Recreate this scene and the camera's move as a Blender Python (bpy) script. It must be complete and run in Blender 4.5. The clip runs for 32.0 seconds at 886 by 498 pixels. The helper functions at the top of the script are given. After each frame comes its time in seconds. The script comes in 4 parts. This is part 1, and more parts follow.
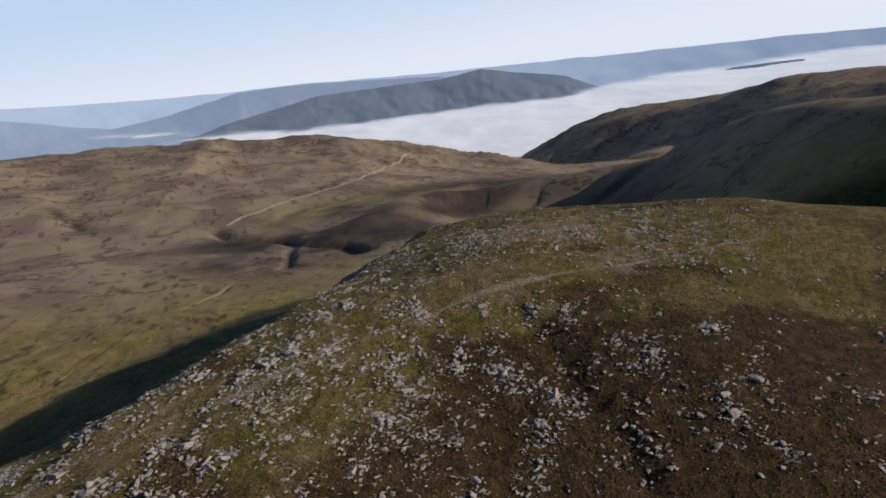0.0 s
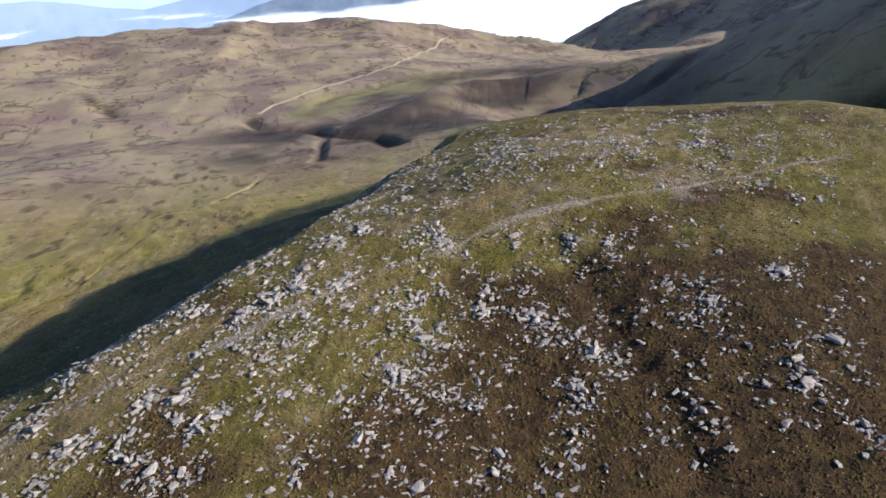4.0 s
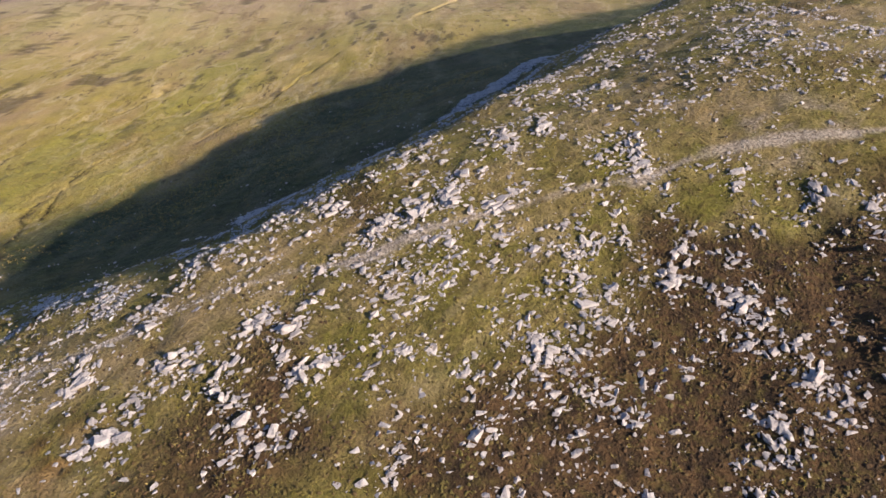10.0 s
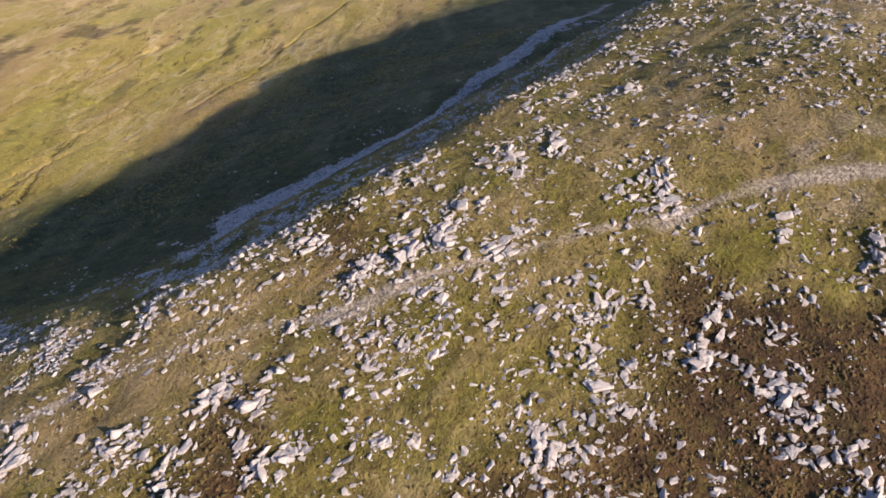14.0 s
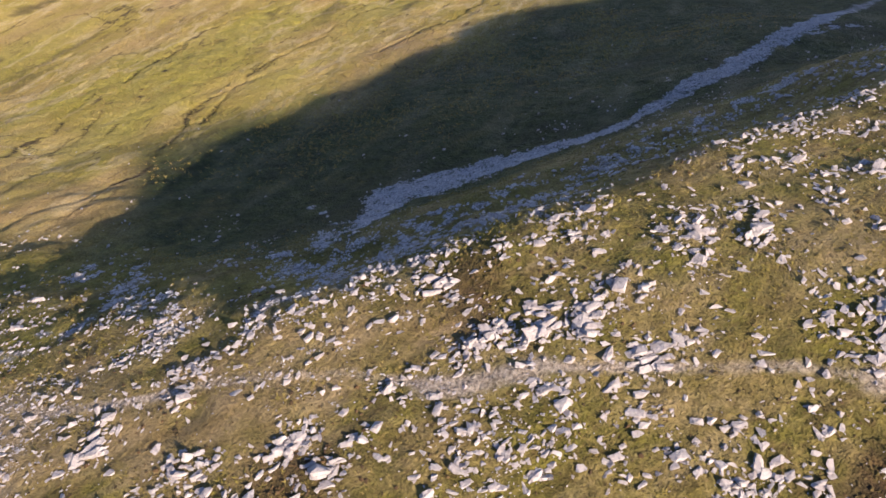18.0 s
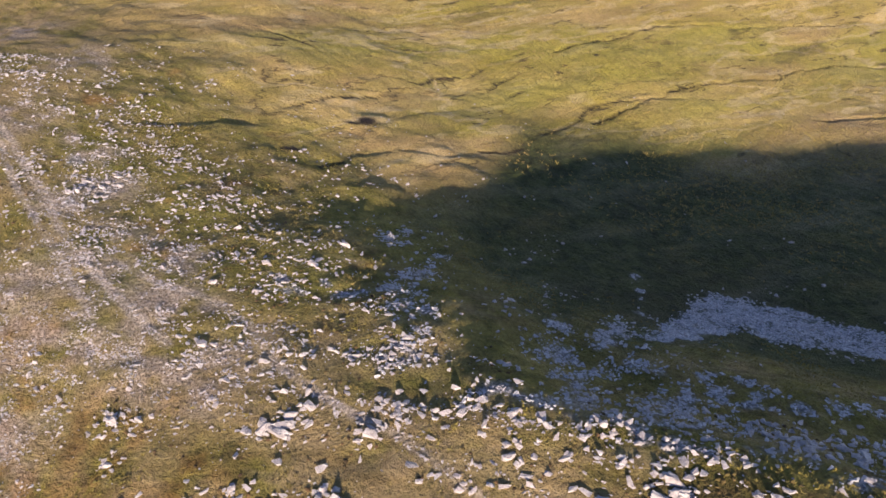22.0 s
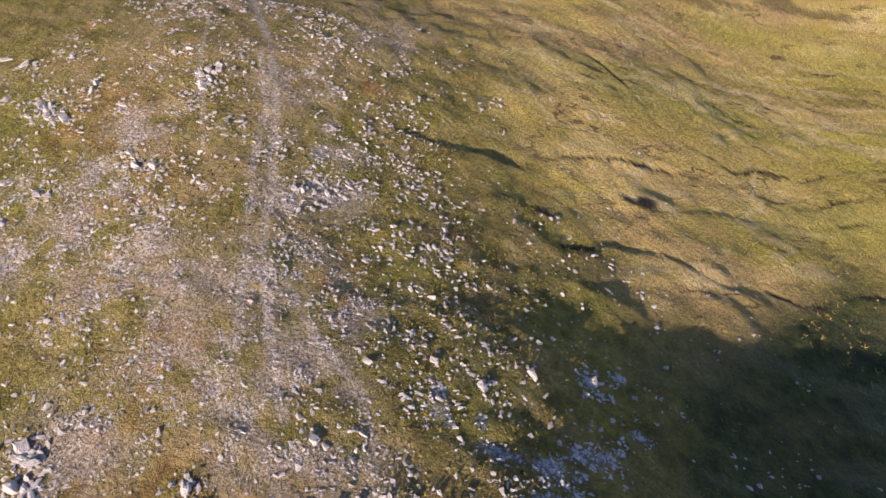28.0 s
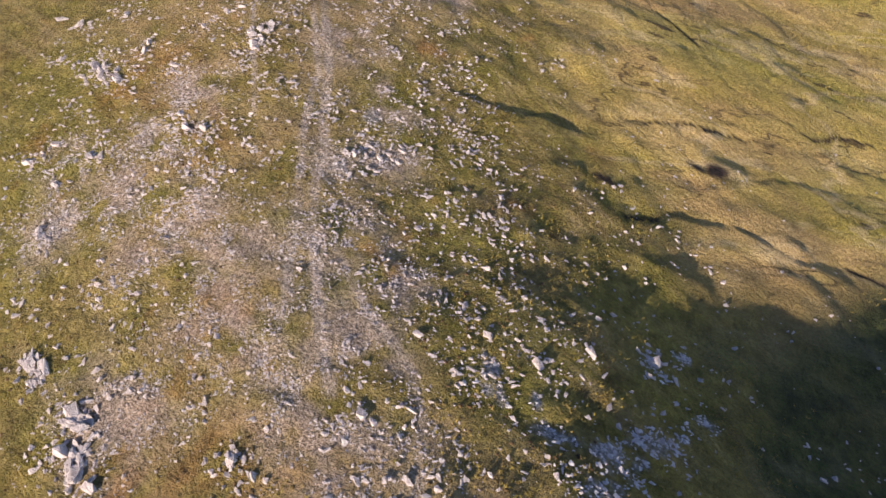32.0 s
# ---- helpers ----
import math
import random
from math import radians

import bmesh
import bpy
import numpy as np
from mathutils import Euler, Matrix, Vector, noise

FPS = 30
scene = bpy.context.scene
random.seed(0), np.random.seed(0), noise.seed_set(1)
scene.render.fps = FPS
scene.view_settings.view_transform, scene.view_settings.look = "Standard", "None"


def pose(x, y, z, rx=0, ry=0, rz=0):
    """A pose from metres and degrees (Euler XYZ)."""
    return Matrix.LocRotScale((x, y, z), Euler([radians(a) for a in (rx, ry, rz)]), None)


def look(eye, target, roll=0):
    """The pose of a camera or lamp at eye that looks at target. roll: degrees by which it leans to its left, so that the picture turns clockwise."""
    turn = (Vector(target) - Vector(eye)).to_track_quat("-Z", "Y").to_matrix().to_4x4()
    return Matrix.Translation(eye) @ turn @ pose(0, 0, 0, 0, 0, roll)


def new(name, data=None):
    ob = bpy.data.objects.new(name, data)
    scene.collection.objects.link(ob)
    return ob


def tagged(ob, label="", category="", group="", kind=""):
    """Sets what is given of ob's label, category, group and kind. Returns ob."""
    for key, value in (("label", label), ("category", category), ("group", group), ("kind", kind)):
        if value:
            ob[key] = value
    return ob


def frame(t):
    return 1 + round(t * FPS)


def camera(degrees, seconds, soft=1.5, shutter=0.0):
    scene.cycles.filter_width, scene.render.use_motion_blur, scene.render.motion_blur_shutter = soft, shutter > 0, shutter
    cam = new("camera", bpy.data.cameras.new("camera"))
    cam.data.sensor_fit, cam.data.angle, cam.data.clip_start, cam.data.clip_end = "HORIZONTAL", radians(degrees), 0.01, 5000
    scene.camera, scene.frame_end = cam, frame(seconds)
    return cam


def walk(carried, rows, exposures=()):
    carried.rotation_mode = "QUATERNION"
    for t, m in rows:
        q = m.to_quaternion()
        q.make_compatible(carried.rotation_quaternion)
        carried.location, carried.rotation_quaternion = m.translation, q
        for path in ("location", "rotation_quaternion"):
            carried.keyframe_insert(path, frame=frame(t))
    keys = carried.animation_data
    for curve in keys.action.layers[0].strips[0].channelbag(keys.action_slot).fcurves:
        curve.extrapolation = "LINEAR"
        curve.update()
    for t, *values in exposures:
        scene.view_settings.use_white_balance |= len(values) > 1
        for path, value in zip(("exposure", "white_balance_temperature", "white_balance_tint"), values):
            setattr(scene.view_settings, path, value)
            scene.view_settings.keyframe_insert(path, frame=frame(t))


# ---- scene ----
cam = camera(63.20, 32.0, soft=1.6)
walk(cam, [
    (0.0, pose(0.00, 0.00, 40.00, 76.281, 5.150, -1.255)),
    (0.5, pose(0.20, 1.82, 40.16, 75.531, 5.185, -1.131)),
    (1.0, pose(0.46, 3.61, 40.32, 74.408, 5.204, -0.949)),
    (1.5, pose(0.63, 5.42, 40.39, 73.282, 5.198, -0.814)),
    (2.0, pose(0.90, 7.21, 40.51, 72.118, 5.211, -0.654)),
    (2.5, pose(1.11, 8.97, 40.58, 71.030, 5.226, -0.318)),
    (4.5, pose(1.64, 16.03, 41.02, 66.627, 5.067, 3.474)),
    (5.0, pose(1.79, 17.75, 41.14, 65.671, 5.044, 6.025)),
    (5.5, pose(2.00, 19.57, 41.22, 64.703, 5.054, 8.785)),
    (6.0, pose(2.08, 21.36, 41.32, 63.631, 5.026, 10.601)),
    (6.5, pose(2.13, 23.15, 41.41, 62.570, 4.988, 12.705)),
    (7.0, pose(2.19, 24.92, 41.56, 61.553, 4.950, 15.667)),
    (7.5, pose(2.27, 26.72, 41.75, 60.439, 4.914, 17.738)),
    (8.0, pose(2.23, 28.56, 41.96, 59.153, 4.905, 18.305)),
    (8.5, pose(2.06, 30.29, 42.37, 57.783, 4.874, 18.566)),
    (9.0, pose(1.87, 32.15, 42.71, 56.408, 4.868, 18.948)),
    (9.5, pose(1.67, 33.97, 43.01, 55.077, 4.844, 19.508)),
    (10.0, pose(1.42, 35.85, 43.20, 54.496, 4.837, 19.553)),
    (10.5, pose(1.15, 37.63, 43.34, 54.370, 4.817, 19.536)),
    (11.0, pose(0.88, 39.42, 43.55, 54.106, 4.804, 19.553)),
    (11.5, pose(0.54, 41.17, 43.78, 53.684, 4.770, 19.614)),
    (12.0, pose(0.19, 42.97, 43.96, 53.121, 4.758, 19.666)),
    (12.5, pose(-0.18, 44.71, 44.18, 52.278, 4.750, 19.696)),
    (13.0, pose(-0.61, 46.51, 44.36, 51.345, 4.760, 19.911)),
    (13.5, pose(-0.99, 48.31, 44.61, 50.469, 4.801, 20.586)),
    (15.5, pose(-2.92, 55.42, 45.25, 48.188, 4.814, 23.194)),
    (16.0, pose(-3.41, 57.18, 45.45, 47.947, 4.846, 25.731)),
    (16.5, pose(-3.93, 58.96, 45.59, 47.912, 4.860, 30.118)),
    (17.0, pose(-4.57, 60.73, 45.76, 47.849, 4.749, 34.367)),
    (17.5, pose(-5.19, 62.50, 45.90, 47.458, 4.722, 37.475)),
    (18.0, pose(-5.86, 64.14, 46.09, 45.900, 4.647, 39.905)),
    (18.5, pose(-6.59, 65.89, 46.35, 44.468, 4.643, 41.224)),
    (19.0, pose(-7.43, 67.45, 46.69, 44.367, 4.584, 43.082)),
    (19.5, pose(-8.35, 68.78, 47.07, 45.206, 4.158, 56.320)),
    (20.0, pose(-9.49, 70.89, 46.96, 46.206, 3.721, 72.000)),
    (20.5, pose(-10.57, 72.56, 47.06, 46.212, 3.717, 72.850)),
    (21.0, pose(-11.81, 73.85, 47.16, 46.207, 3.592, 73.901)),
    (21.5, pose(-13.16, 75.09, 47.32, 46.260, 3.357, 76.727)),
    (22.0, pose(-14.64, 76.25, 47.43, 46.330, 3.059, 80.048)),
    (22.5, pose(-16.21, 77.35, 47.50, 46.344, 2.718, 83.265)),
    (23.0, pose(-17.85, 78.34, 47.62, 46.331, 2.727, 87.229)),
    (23.5, pose(-19.67, 79.24, 47.64, 46.418, 2.539, 92.999)),
    (24.0, pose(-21.59, 79.98, 47.71, 46.399, 2.114, 98.139)),
    (24.5, pose(-23.45, 80.49, 47.74, 46.347, 1.675, 102.986)),
    (25.0, pose(-25.42, 80.94, 47.68, 46.289, 1.448, 107.426)),
    (25.5, pose(-27.37, 81.24, 47.71, 46.134, 1.278, 109.849)),
    (27.5, pose(-34.73, 80.82, 47.29, 45.652, 1.355, 111.204)),
    (28.0, pose(-35.81, 80.46, 46.96, 45.618, 1.423, 111.383)),
    (28.5, pose(-36.51, 80.23, 46.74, 45.506, 1.691, 112.380)),
    (29.0, pose(-36.76, 79.97, 46.47, 45.442, 2.095, 113.303)),
    (29.5, pose(-36.83, 79.84, 46.18, 45.149, 2.476, 113.886)),
    (30.0, pose(-36.94, 79.81, 45.96, 44.615, 2.830, 114.110)),
    (30.5, pose(-37.08, 79.73, 45.59, 44.170, 3.128, 114.343)),
    (31.0, pose(-37.35, 79.70, 45.38, 43.639, 3.399, 114.644)),
    (31.5, pose(-37.68, 79.55, 45.17, 43.228, 3.579, 114.924)),
    (32.0, pose(-38.09, 79.40, 45.01, 42.973, 3.794, 115.147)),
], exposures=[(0, -0.6, 6300, 11), (1.5, -0.37, 6200, 11), (2.5, 0.0, 6000, 10), (4.5, 0.62, 5700, 9), (6, 0.85, 5800, 10), (8, 0.9, 6100, 14), (13, 0.96, 6400, 19), (18, 1.13, 6400, 21), (20, 1.22, 6500, 22), (23, 1.05, 6500, 22), (25, 0.93, 6500, 21), (28, 1.05, 6500, 22), (32, 1.06, 6600, 23)])

# ---- daylight: low sun from the east, hazy morning sky ----
SUN_EL, SUN_AZ = 20.9, 100.0
world = bpy.data.worlds.new("sky")
scene.world = world
world.use_nodes = True
wn = world.node_tree
sky = wn.nodes.new("ShaderNodeTexSky")
sky.sky_type = "NISHITA"
sky.sun_disc = False
sky.sun_elevation, sky.sun_rotation = radians(SUN_EL), radians(SUN_AZ)
sky.air_density, sky.dust_density, sky.ozone_density, sky.altitude = 1.0, 0.4, 2.0, 700
clear = wn.nodes.new("ShaderNodeMix")
clear.data_type, clear.blend_type = "RGBA", "MULTIPLY"
clear.inputs[0].default_value, clear.inputs[7].default_value = 1.0, (0.88, 0.96, 1.18, 1)
wn.links.new(sky.outputs[0], clear.inputs[6])
wn.links.new(clear.outputs[2], wn.nodes["Background"].inputs[0])
wn.nodes["Background"].inputs[1].default_value = 0.061
sun_data = bpy.data.lights.new("sun", "SUN")
sun_data.energy, sun_data.angle, sun_data.color = 5.0, radians(0.55), (1.0, 0.87, 0.70)
sun = new("sun", sun_data)
sun.matrix_world = look((300, 0, 200), (300 - math.sin(radians(SUN_AZ)), -math.cos(radians(SUN_AZ)), 200 - math.tan(radians(SUN_EL))))


# ---- noise on arrays ----
rng = np.random.default_rng(7)
TABLE = rng.random((256, 256))


def vnoise(x, y, seed=0):
    x, y = np.asarray(x, float) + seed * 17.31, np.asarray(y, float) + seed * 9.73
    xi, yi = np.floor(x).astype(int), np.floor(y).astype(int)
    u, v = x - xi, y - yi
    u, v = u * u * (3 - 2 * u), v * v * (3 - 2 * v)
    a, b = TABLE[xi & 255, yi & 255], TABLE[(xi + 1) & 255, yi & 255]
    c, d = TABLE[xi & 255, (yi + 1) & 255], TABLE[(xi + 1) & 255, (yi + 1) & 255]
    return (a * (1 - u) + b * u) * (1 - v) + (c * (1 - u) + d * u) * v


def fbm(x, y, octaves=4, seed=0):
    """Layered noise about zero, within about one half."""
    out, amp = 0.0, 0.5
    for k in range(octaves):
        out = out + amp * (vnoise(x * 2 ** k, y * 2 ** k, seed + k) - 0.5)
        amp *= 0.5
    return out


def ease(a, lo=0.0, hi=1.0):
    a = np.clip((np.asarray(a, float) - lo) / (hi - lo), 0, 1)
    return a * a * (3 - 2 * a)


def along(x, y, line):
    """Distance to a line of points, the side (left is positive) and the share of the way along it."""
    best, side, way = np.full(np.shape(x), 1e9), np.zeros(np.shape(x)), np.zeros(np.shape(x))
    n = len(line) - 1
    for i in range(n):
        (ax, ay), (bx, by) = line[i][:2], line[i + 1][:2]
        dx, dy = bx - ax, by - ay
        u = np.clip(((x - ax) * dx + (y - ay) * dy) / (dx * dx + dy * dy), 0, 1)
        px, py = x - ax - u * dx, y - ay - u * dy
        d = np.hypot(px, py)
        m = d < best
        best = np.where(m, d, best)
        side = np.where(m, np.sign(dx * py - dy * px), side)
        way = np.where(m, (i + u) / n, way)
    return best, side, way


# ---- the lie of the land ----
CREST = [(-210, -60), (-150, 15), (-122, 36), (-104, 48), (-88, 60), (-70, 71), (-53, 80), (-43, 91), (-39, 104),
         (-34, 118), (-27, 133), (-20, 149), (-13, 166), (-6, 190), (1, 220), (10, 248), (32, 280), (80, 300), (140, 310)]
TOP = [-7.21, 6.29, 0.11, -7.38, 11.58, -1.23, 0.69, 1.31, -4.46, -4.79]
VALLEY = [-20.29, 8.1, -94.12, -3.28, 5.08]
MOUNDS = [(-92, 97, 36, -0.67), (11, 70, 28, -3.65), (-111, 24, 36, 4.79), (-174, 96, 45, -7.39), (-40, 97, 20, 2.28), (-47, 147, 20, 4.53),
    (-104, 260, 140, 3.3), (-65, 44, 28, 2.74), (-140, 204, 45, -3.55), (-205, 303, 45, -2.82), (-36, 88, 44, 3.35), (27, 84, 20, 2.32),
    (10, 125, 20, 2.28), (10, 185, 20, 3.5), (25, 183, 140, 5.28), (-102, 144, 36, -3.28), (-52, 52, 20, -0.8), (-101, 66, 36, -5.33),
    (-83, 143, 20, 1.37), (-77, 113, 28, -2.4), (-102, 33, 36, 3.14), (46, 179, 140, 4.82), (-118, 34, 36, 2.03), (-80, 48, 20, 1.56)]
MOUNDS += [(-30, 205, 30, -1)]
MOUNDS += [(-36, 163, 18, 3.28), (-39, 193, 24, 6.19), (-18, 131, 16, -1.11), (-27, 110, 13, -0.57), (-36, 93, 13, -1.47), (17, 133, 16, 0.75), (-131, 108, 22, -1.19), (-153, 120, 22, 1.52), (-134, 72, 22, 1.50), (-108, 79, 14, 0.44), (-5, 115, 16, 0.85), (-122, 332, 60, 3.59), (-80, 49, 12, -1.00), (-112, 214, 40, 0.39), (-160, 250, 60, -0.70), (-45, 148, 14, -1.63), (-20, 107, 12, 1.09), (-12, 168, 14, -1.5), (-23, 140, 9, -1.6), (-32, 113, 8, -1.0), (-37, 216, 20, 1.8)]


def from_eye(az, el, dist):
    a = radians(az)
    return (math.sin(a) * dist, math.cos(a) * dist, 40 + dist * math.tan(radians(el)))


# far ridges of the same land: crest as bearing, slope and distance from the start; then half width
RIDGES = [
    ([(-60, -2.4, 1500), (-30.6, -2.85, 1500), (-25.5, -3.34, 1500), (-19.8, -3.36, 1480), (-16.5, -3.15, 1470), (-14.5, -3.7, 1460),
      (-11.6, -4.1, 1450), (-7.8, -4.43, 1450), (-5.2, -4.96, 1460), (-1.2, -5.56, 1480), (2.8, -6.3, 1500), (5.2, -8.6, 1560)], 430),
    ([(4.6, -8.3, 2150), (8.1, -6.45, 2100), (11.2, -4.94, 2050), (13.8, -4.07, 2000), (17.1, -3.56, 1900), (20.3, -3.52, 1850),
      (22.7, -3.08, 1800), (26.3, -2.38, 1700), (29.8, -1.98, 1620), (34, -1.9, 1550), (60, -1.0, 1300)], 330),
    ([(-9, -11.0, 640), (-7.7, -10.6, 650), (-4.4, -9.7, 710), (-1.6, -9.1, 780), (1.5, -9.25, 800), (4.3, -9.15, 800), (9, -8.75, 790), (14.5, -8.1, 770),
      (17.9, -7.55, 745), (20.5, -6.4, 715), (22.7, -5.55, 680), (26.4, -4.6, 620), (29.2, -4.15, 570), (33, -3.95, 520), (60, -2.5, 420)], (42, 125)),
]
DITCHES = [
    ([(-97, 69.5), (-101, 74.5), (-103.4, 81), (-103.3, 90), (-106, 98), (-116.5, 111), (-127, 124), (-129, 140)], 0.4, 0.26),
    ([(-147, 58.5), (-140, 68.5), (-132.5, 75.5), (-130, 82.5), (-130, 88), (-137, 97.5), (-150, 112)], 0.35, 0.2),
    ([(-108, 76), (-112, 79.5), (-117, 86), (-122, 97), (-131, 108)], 0.3, 0.2),
    ([(-111, 62), (-118, 71), (-124, 84), (-129, 98), (-141, 112)], 0.28, 0.2),
    ([(-118, 118), (-133, 141), (-140, 165), (-150, 190), (-152, 230)], 0.45, 0.45),
    ([(-150, 120), (-165, 150), (-170, 190), (-182, 240)], 0.45, 0.4),
    ([(-136, 360), (-136.5, 400), (-136, 440)], 1.6, 0.9),
    ([(-120, 165), (-124, 195), (-133, 230), (-137, 280)], 0.5, 0.45),
]
TRENCH = [(10, 104), (12, 98), (14.8, 91), (14, 86), (15.8, 81), (17.5, 75), (19, 66)]
CUTS = [([(-236, 752), (-210, 705), (-183, 693), (-163, 677), (-150, 667), (-127, 624), (-103, 605), (-85, 593), (-61, 529)], 8, 5.0),
        ([(-115, 505), (-123, 563), (-130, 614)], 5, 3.0), ([(-178, 808), (-158, 844), (-121, 870), (-90, 910), (-54, 927), (-10, 953)], 7, 2.4),
        ([(-505, 915), (-490, 903), (-452, 860), (-431, 840), (-400, 800)], 8, 5.0), ([(-312, 750), (-294, 744), (-285, 763)], 6, 3.0)]
HOLLOW = [(-103.5, 49.5), (-104.5, 52), (-106.5, 56), (-107, 58.5)]


EDGE = [(-58, 76), (-50, 82), (-44.8, 86.3), (-41, 91.5), (-37.3, 96.5), (-34, 101.5), (-31.5, 108), (-28.5, 114.5), (-22.6, 126), (-17.5, 137), (-13, 150)]


BROW = ((-40, -5, -1, 3.2, 7.8, 14.4, 20.7, 23.5, 27.3, 32.4, 60), (-13.1, -13.1, -11.95, -11.41, -11.07, -11.13, -10.9, -10.88, -11.39, -11.6, -15))


def near_land(x, y):
    d, side, _ = along(x, y, CREST)
    west = ease(-x, 72, 100)
    s = ease((d * side + 9 + 10 * west) / (31 + 40 * west))
    u, v = (np.clip(x, -160, 110) + 40) / 100, (np.clip(y, -40, 210) - 80) / 100
    top = sum(c * t for c, t in zip(TOP, (1, u, v, u * u, u * v, v * v, u ** 3, u * u * v, u * v * v, v ** 3)))
    # the far brow of the hilltop rounds off and falls away
    out, bearing = np.hypot(x, y), np.degrees(np.arctan2(x, np.maximum(y, 1)))
    brow = np.interp(bearing, BROW[0], BROW[1])
    roof = 40 + out * np.tan(np.radians(brow)) - np.minimum(0.0010 * np.maximum(out - 212, 0) ** 2, 90) + 60 * (1 - ease(out, 60, 150)) + 400 * ease(-bearing, 3, 8)
    p, e = (np.clip(x, -320, 60) + 100) / 100, 1 - np.exp(-(np.clip(y, 0, 900) - 100) / 350)
    low = VALLEY[0] + VALLEY[1] * p + VALLEY[2] * e + VALLEY[3] * p * e + VALLEY[4] * p * p
    h = top * (1 - s) + low * s
    for mx, my, r, a in MOUNDS:
        h = h + a * np.exp(-((x - mx) ** 2 + (y - my) ** 2) / r ** 2)
    # a sharp lip where the turf breaks into the steep slope
    d, side, way = along(x, y, EDGE)
    q = np.where(d < 60, d * side, 60)
    lip = 0.5 * np.exp(-((q + 1.5) / 4.5) ** 2) - 1.6 * np.exp(-((q - 7) / 4.2) ** 2)
    h = h + lip * ease(way, 0.06, 0.2) * (1 - ease(way, 0.86, 1.0))
    cut = np.minimum(h, roof + 400 * ease(s, 0.3, 0.9) * ease(-bearing, -15, -11) * (1 - ease(out, 225, 285)))
    return np.maximum(cut, np.minimum(h, low)), s


def land(x, y, rough=True):
    x, y = np.asarray(x, float), np.asarray(y, float)
    h, s = near_land(x, y)
    dist = np.hypot(x, y)
    base = -105 - 140 * ease(dist, 1000, 1750)
    far = base
    for crest, width in RIDGES:
        pts = [from_eye(*c) for c in crest]
        d, _, way = along(x, y, pts)
        zc = np.interp(way, np.linspace(0, 1, len(pts)), [p[2] for p in pts])
        wide = width if isinstance(width, int) else width[0] + (width[1] - width[0]) * ease(way, 0.3, 0.75)
        w = wide * (1 + 0.5 * fbm(x / 260, y / 260, 3, 5))
        far = np.maximum(far, base + (zc - base) * np.exp(-(d / w) ** 2))
    if rough:
        d = along(x, y, [from_eye(*c) for c in RIDGES[2][0]])[0]
        far = far + (1 - ease(d, 60, 170)) * 11 * fbm(x / 75 + 0.3 * fbm(x / 30, y / 30, 2, 19), y / 120, 4, 18)
    east = ease(x, -30, 110) * ease(y, 100, 260)
    k = ease((np.hypot(x + 40, y - 120) - 380 + 215 * east) / (380 - 220 * east))
    h = h * (1 - k) + far * k
    if rough:
        h = h + k * 30 * fbm(x / 190, y / 190, 5, 11) * ease(dist, 450, 1300)
        h = h + k * 26 * fbm((x + y) / 70, (y - x) / 190, 4, 12) * ease(dist, 900, 1500)
        h = h + 1.0 * fbm(x / 9, y / 9, 3, 2) * (0.6 + 0.6 * s) + 0.55 * fbm(x / 1.9, y / 1.9, 2, 3)
        h = h + s * (1 - k) * 1.6 * fbm((0.93 * x + 0.36 * y) / 15, (0.93 * y - 0.36 * x) / 50, 3, 8)
        h = h + 4 * s * (1 - s) * (1 - k) * (1.3 * fbm(x / 7, y / 7, 3, 15) + 0.6 * fbm(x / 2.4, y / 2.4, 2, 16))
        for line, width, depth in DITCHES:
            wob = 3.4 * fbm(x / 6, y / 6, 4, 14)
            d = along(x + wob, y + wob, line)[0]
            h = h - depth * np.exp(-(d / width) ** 4)
        for line, width, depth in CUTS:
            d = along(x + 8 * fbm(x / 40, y / 40, 3, 6), y, line)[0]
            h = h - depth * np.exp(-(d / width) ** 2)
        d = along(x, y, TRENCH)[0]
        h = h - 0.5 * np.exp(-(d / 2.6) ** 2)
        d, side, _ = along(x, y, HOLLOW)
        h = h - 0.55 * ease(d * side, -1.0, 0.5) * np.exp(-(d / 3.0) ** 2)
    return h


# ---- materials ----
def material(name, rough=0.9):
    m = bpy.data.materials.new(name)
    m.use_nodes = True
    b = m.node_tree.nodes["Principled BSDF"]
    b.inputs["Roughness"].default_value = rough
    b.inputs["Specular IOR Level"].default_value = 0.25
    return m, m.node_tree, b


def node(nt, kind, **inputs):
    n = nt.nodes.new(kind)
    for key, value in inputs.items():
        n.inputs[key.replace("_", " ")].default_value = value
    return n


def place_of(nt, scale=(1, 1, 1), turn=0.0):
    g = nt.nodes.new("ShaderNodeNewGeometry")
    m = nt.nodes.new("ShaderNodeMapping")
    m.inputs["Scale"].default_value = scale
    m.inputs["Rotation"].default_value = (0, 0, turn)
    nt.links.new(g.outputs["Position"], m.inputs["Vector"])
    return m.outputs[0]


def laid(nt, angle, stretch):
    """Place on the ground, drawn out along a bearing from the x axis."""
    g = nt.nodes.new("ShaderNodeNewGeometry")
    m = nt.nodes.new("ShaderNodeMapping")
    m.vector_type = "TEXTURE"
    m.inputs["Scale"].default_value = (stretch, 1, 1)
    m.inputs["Rotation"].default_value = (0, 0, radians(angle))
    nt.links.new(g.outputs["Position"], m.inputs["Vector"])
    return m.outputs[0]


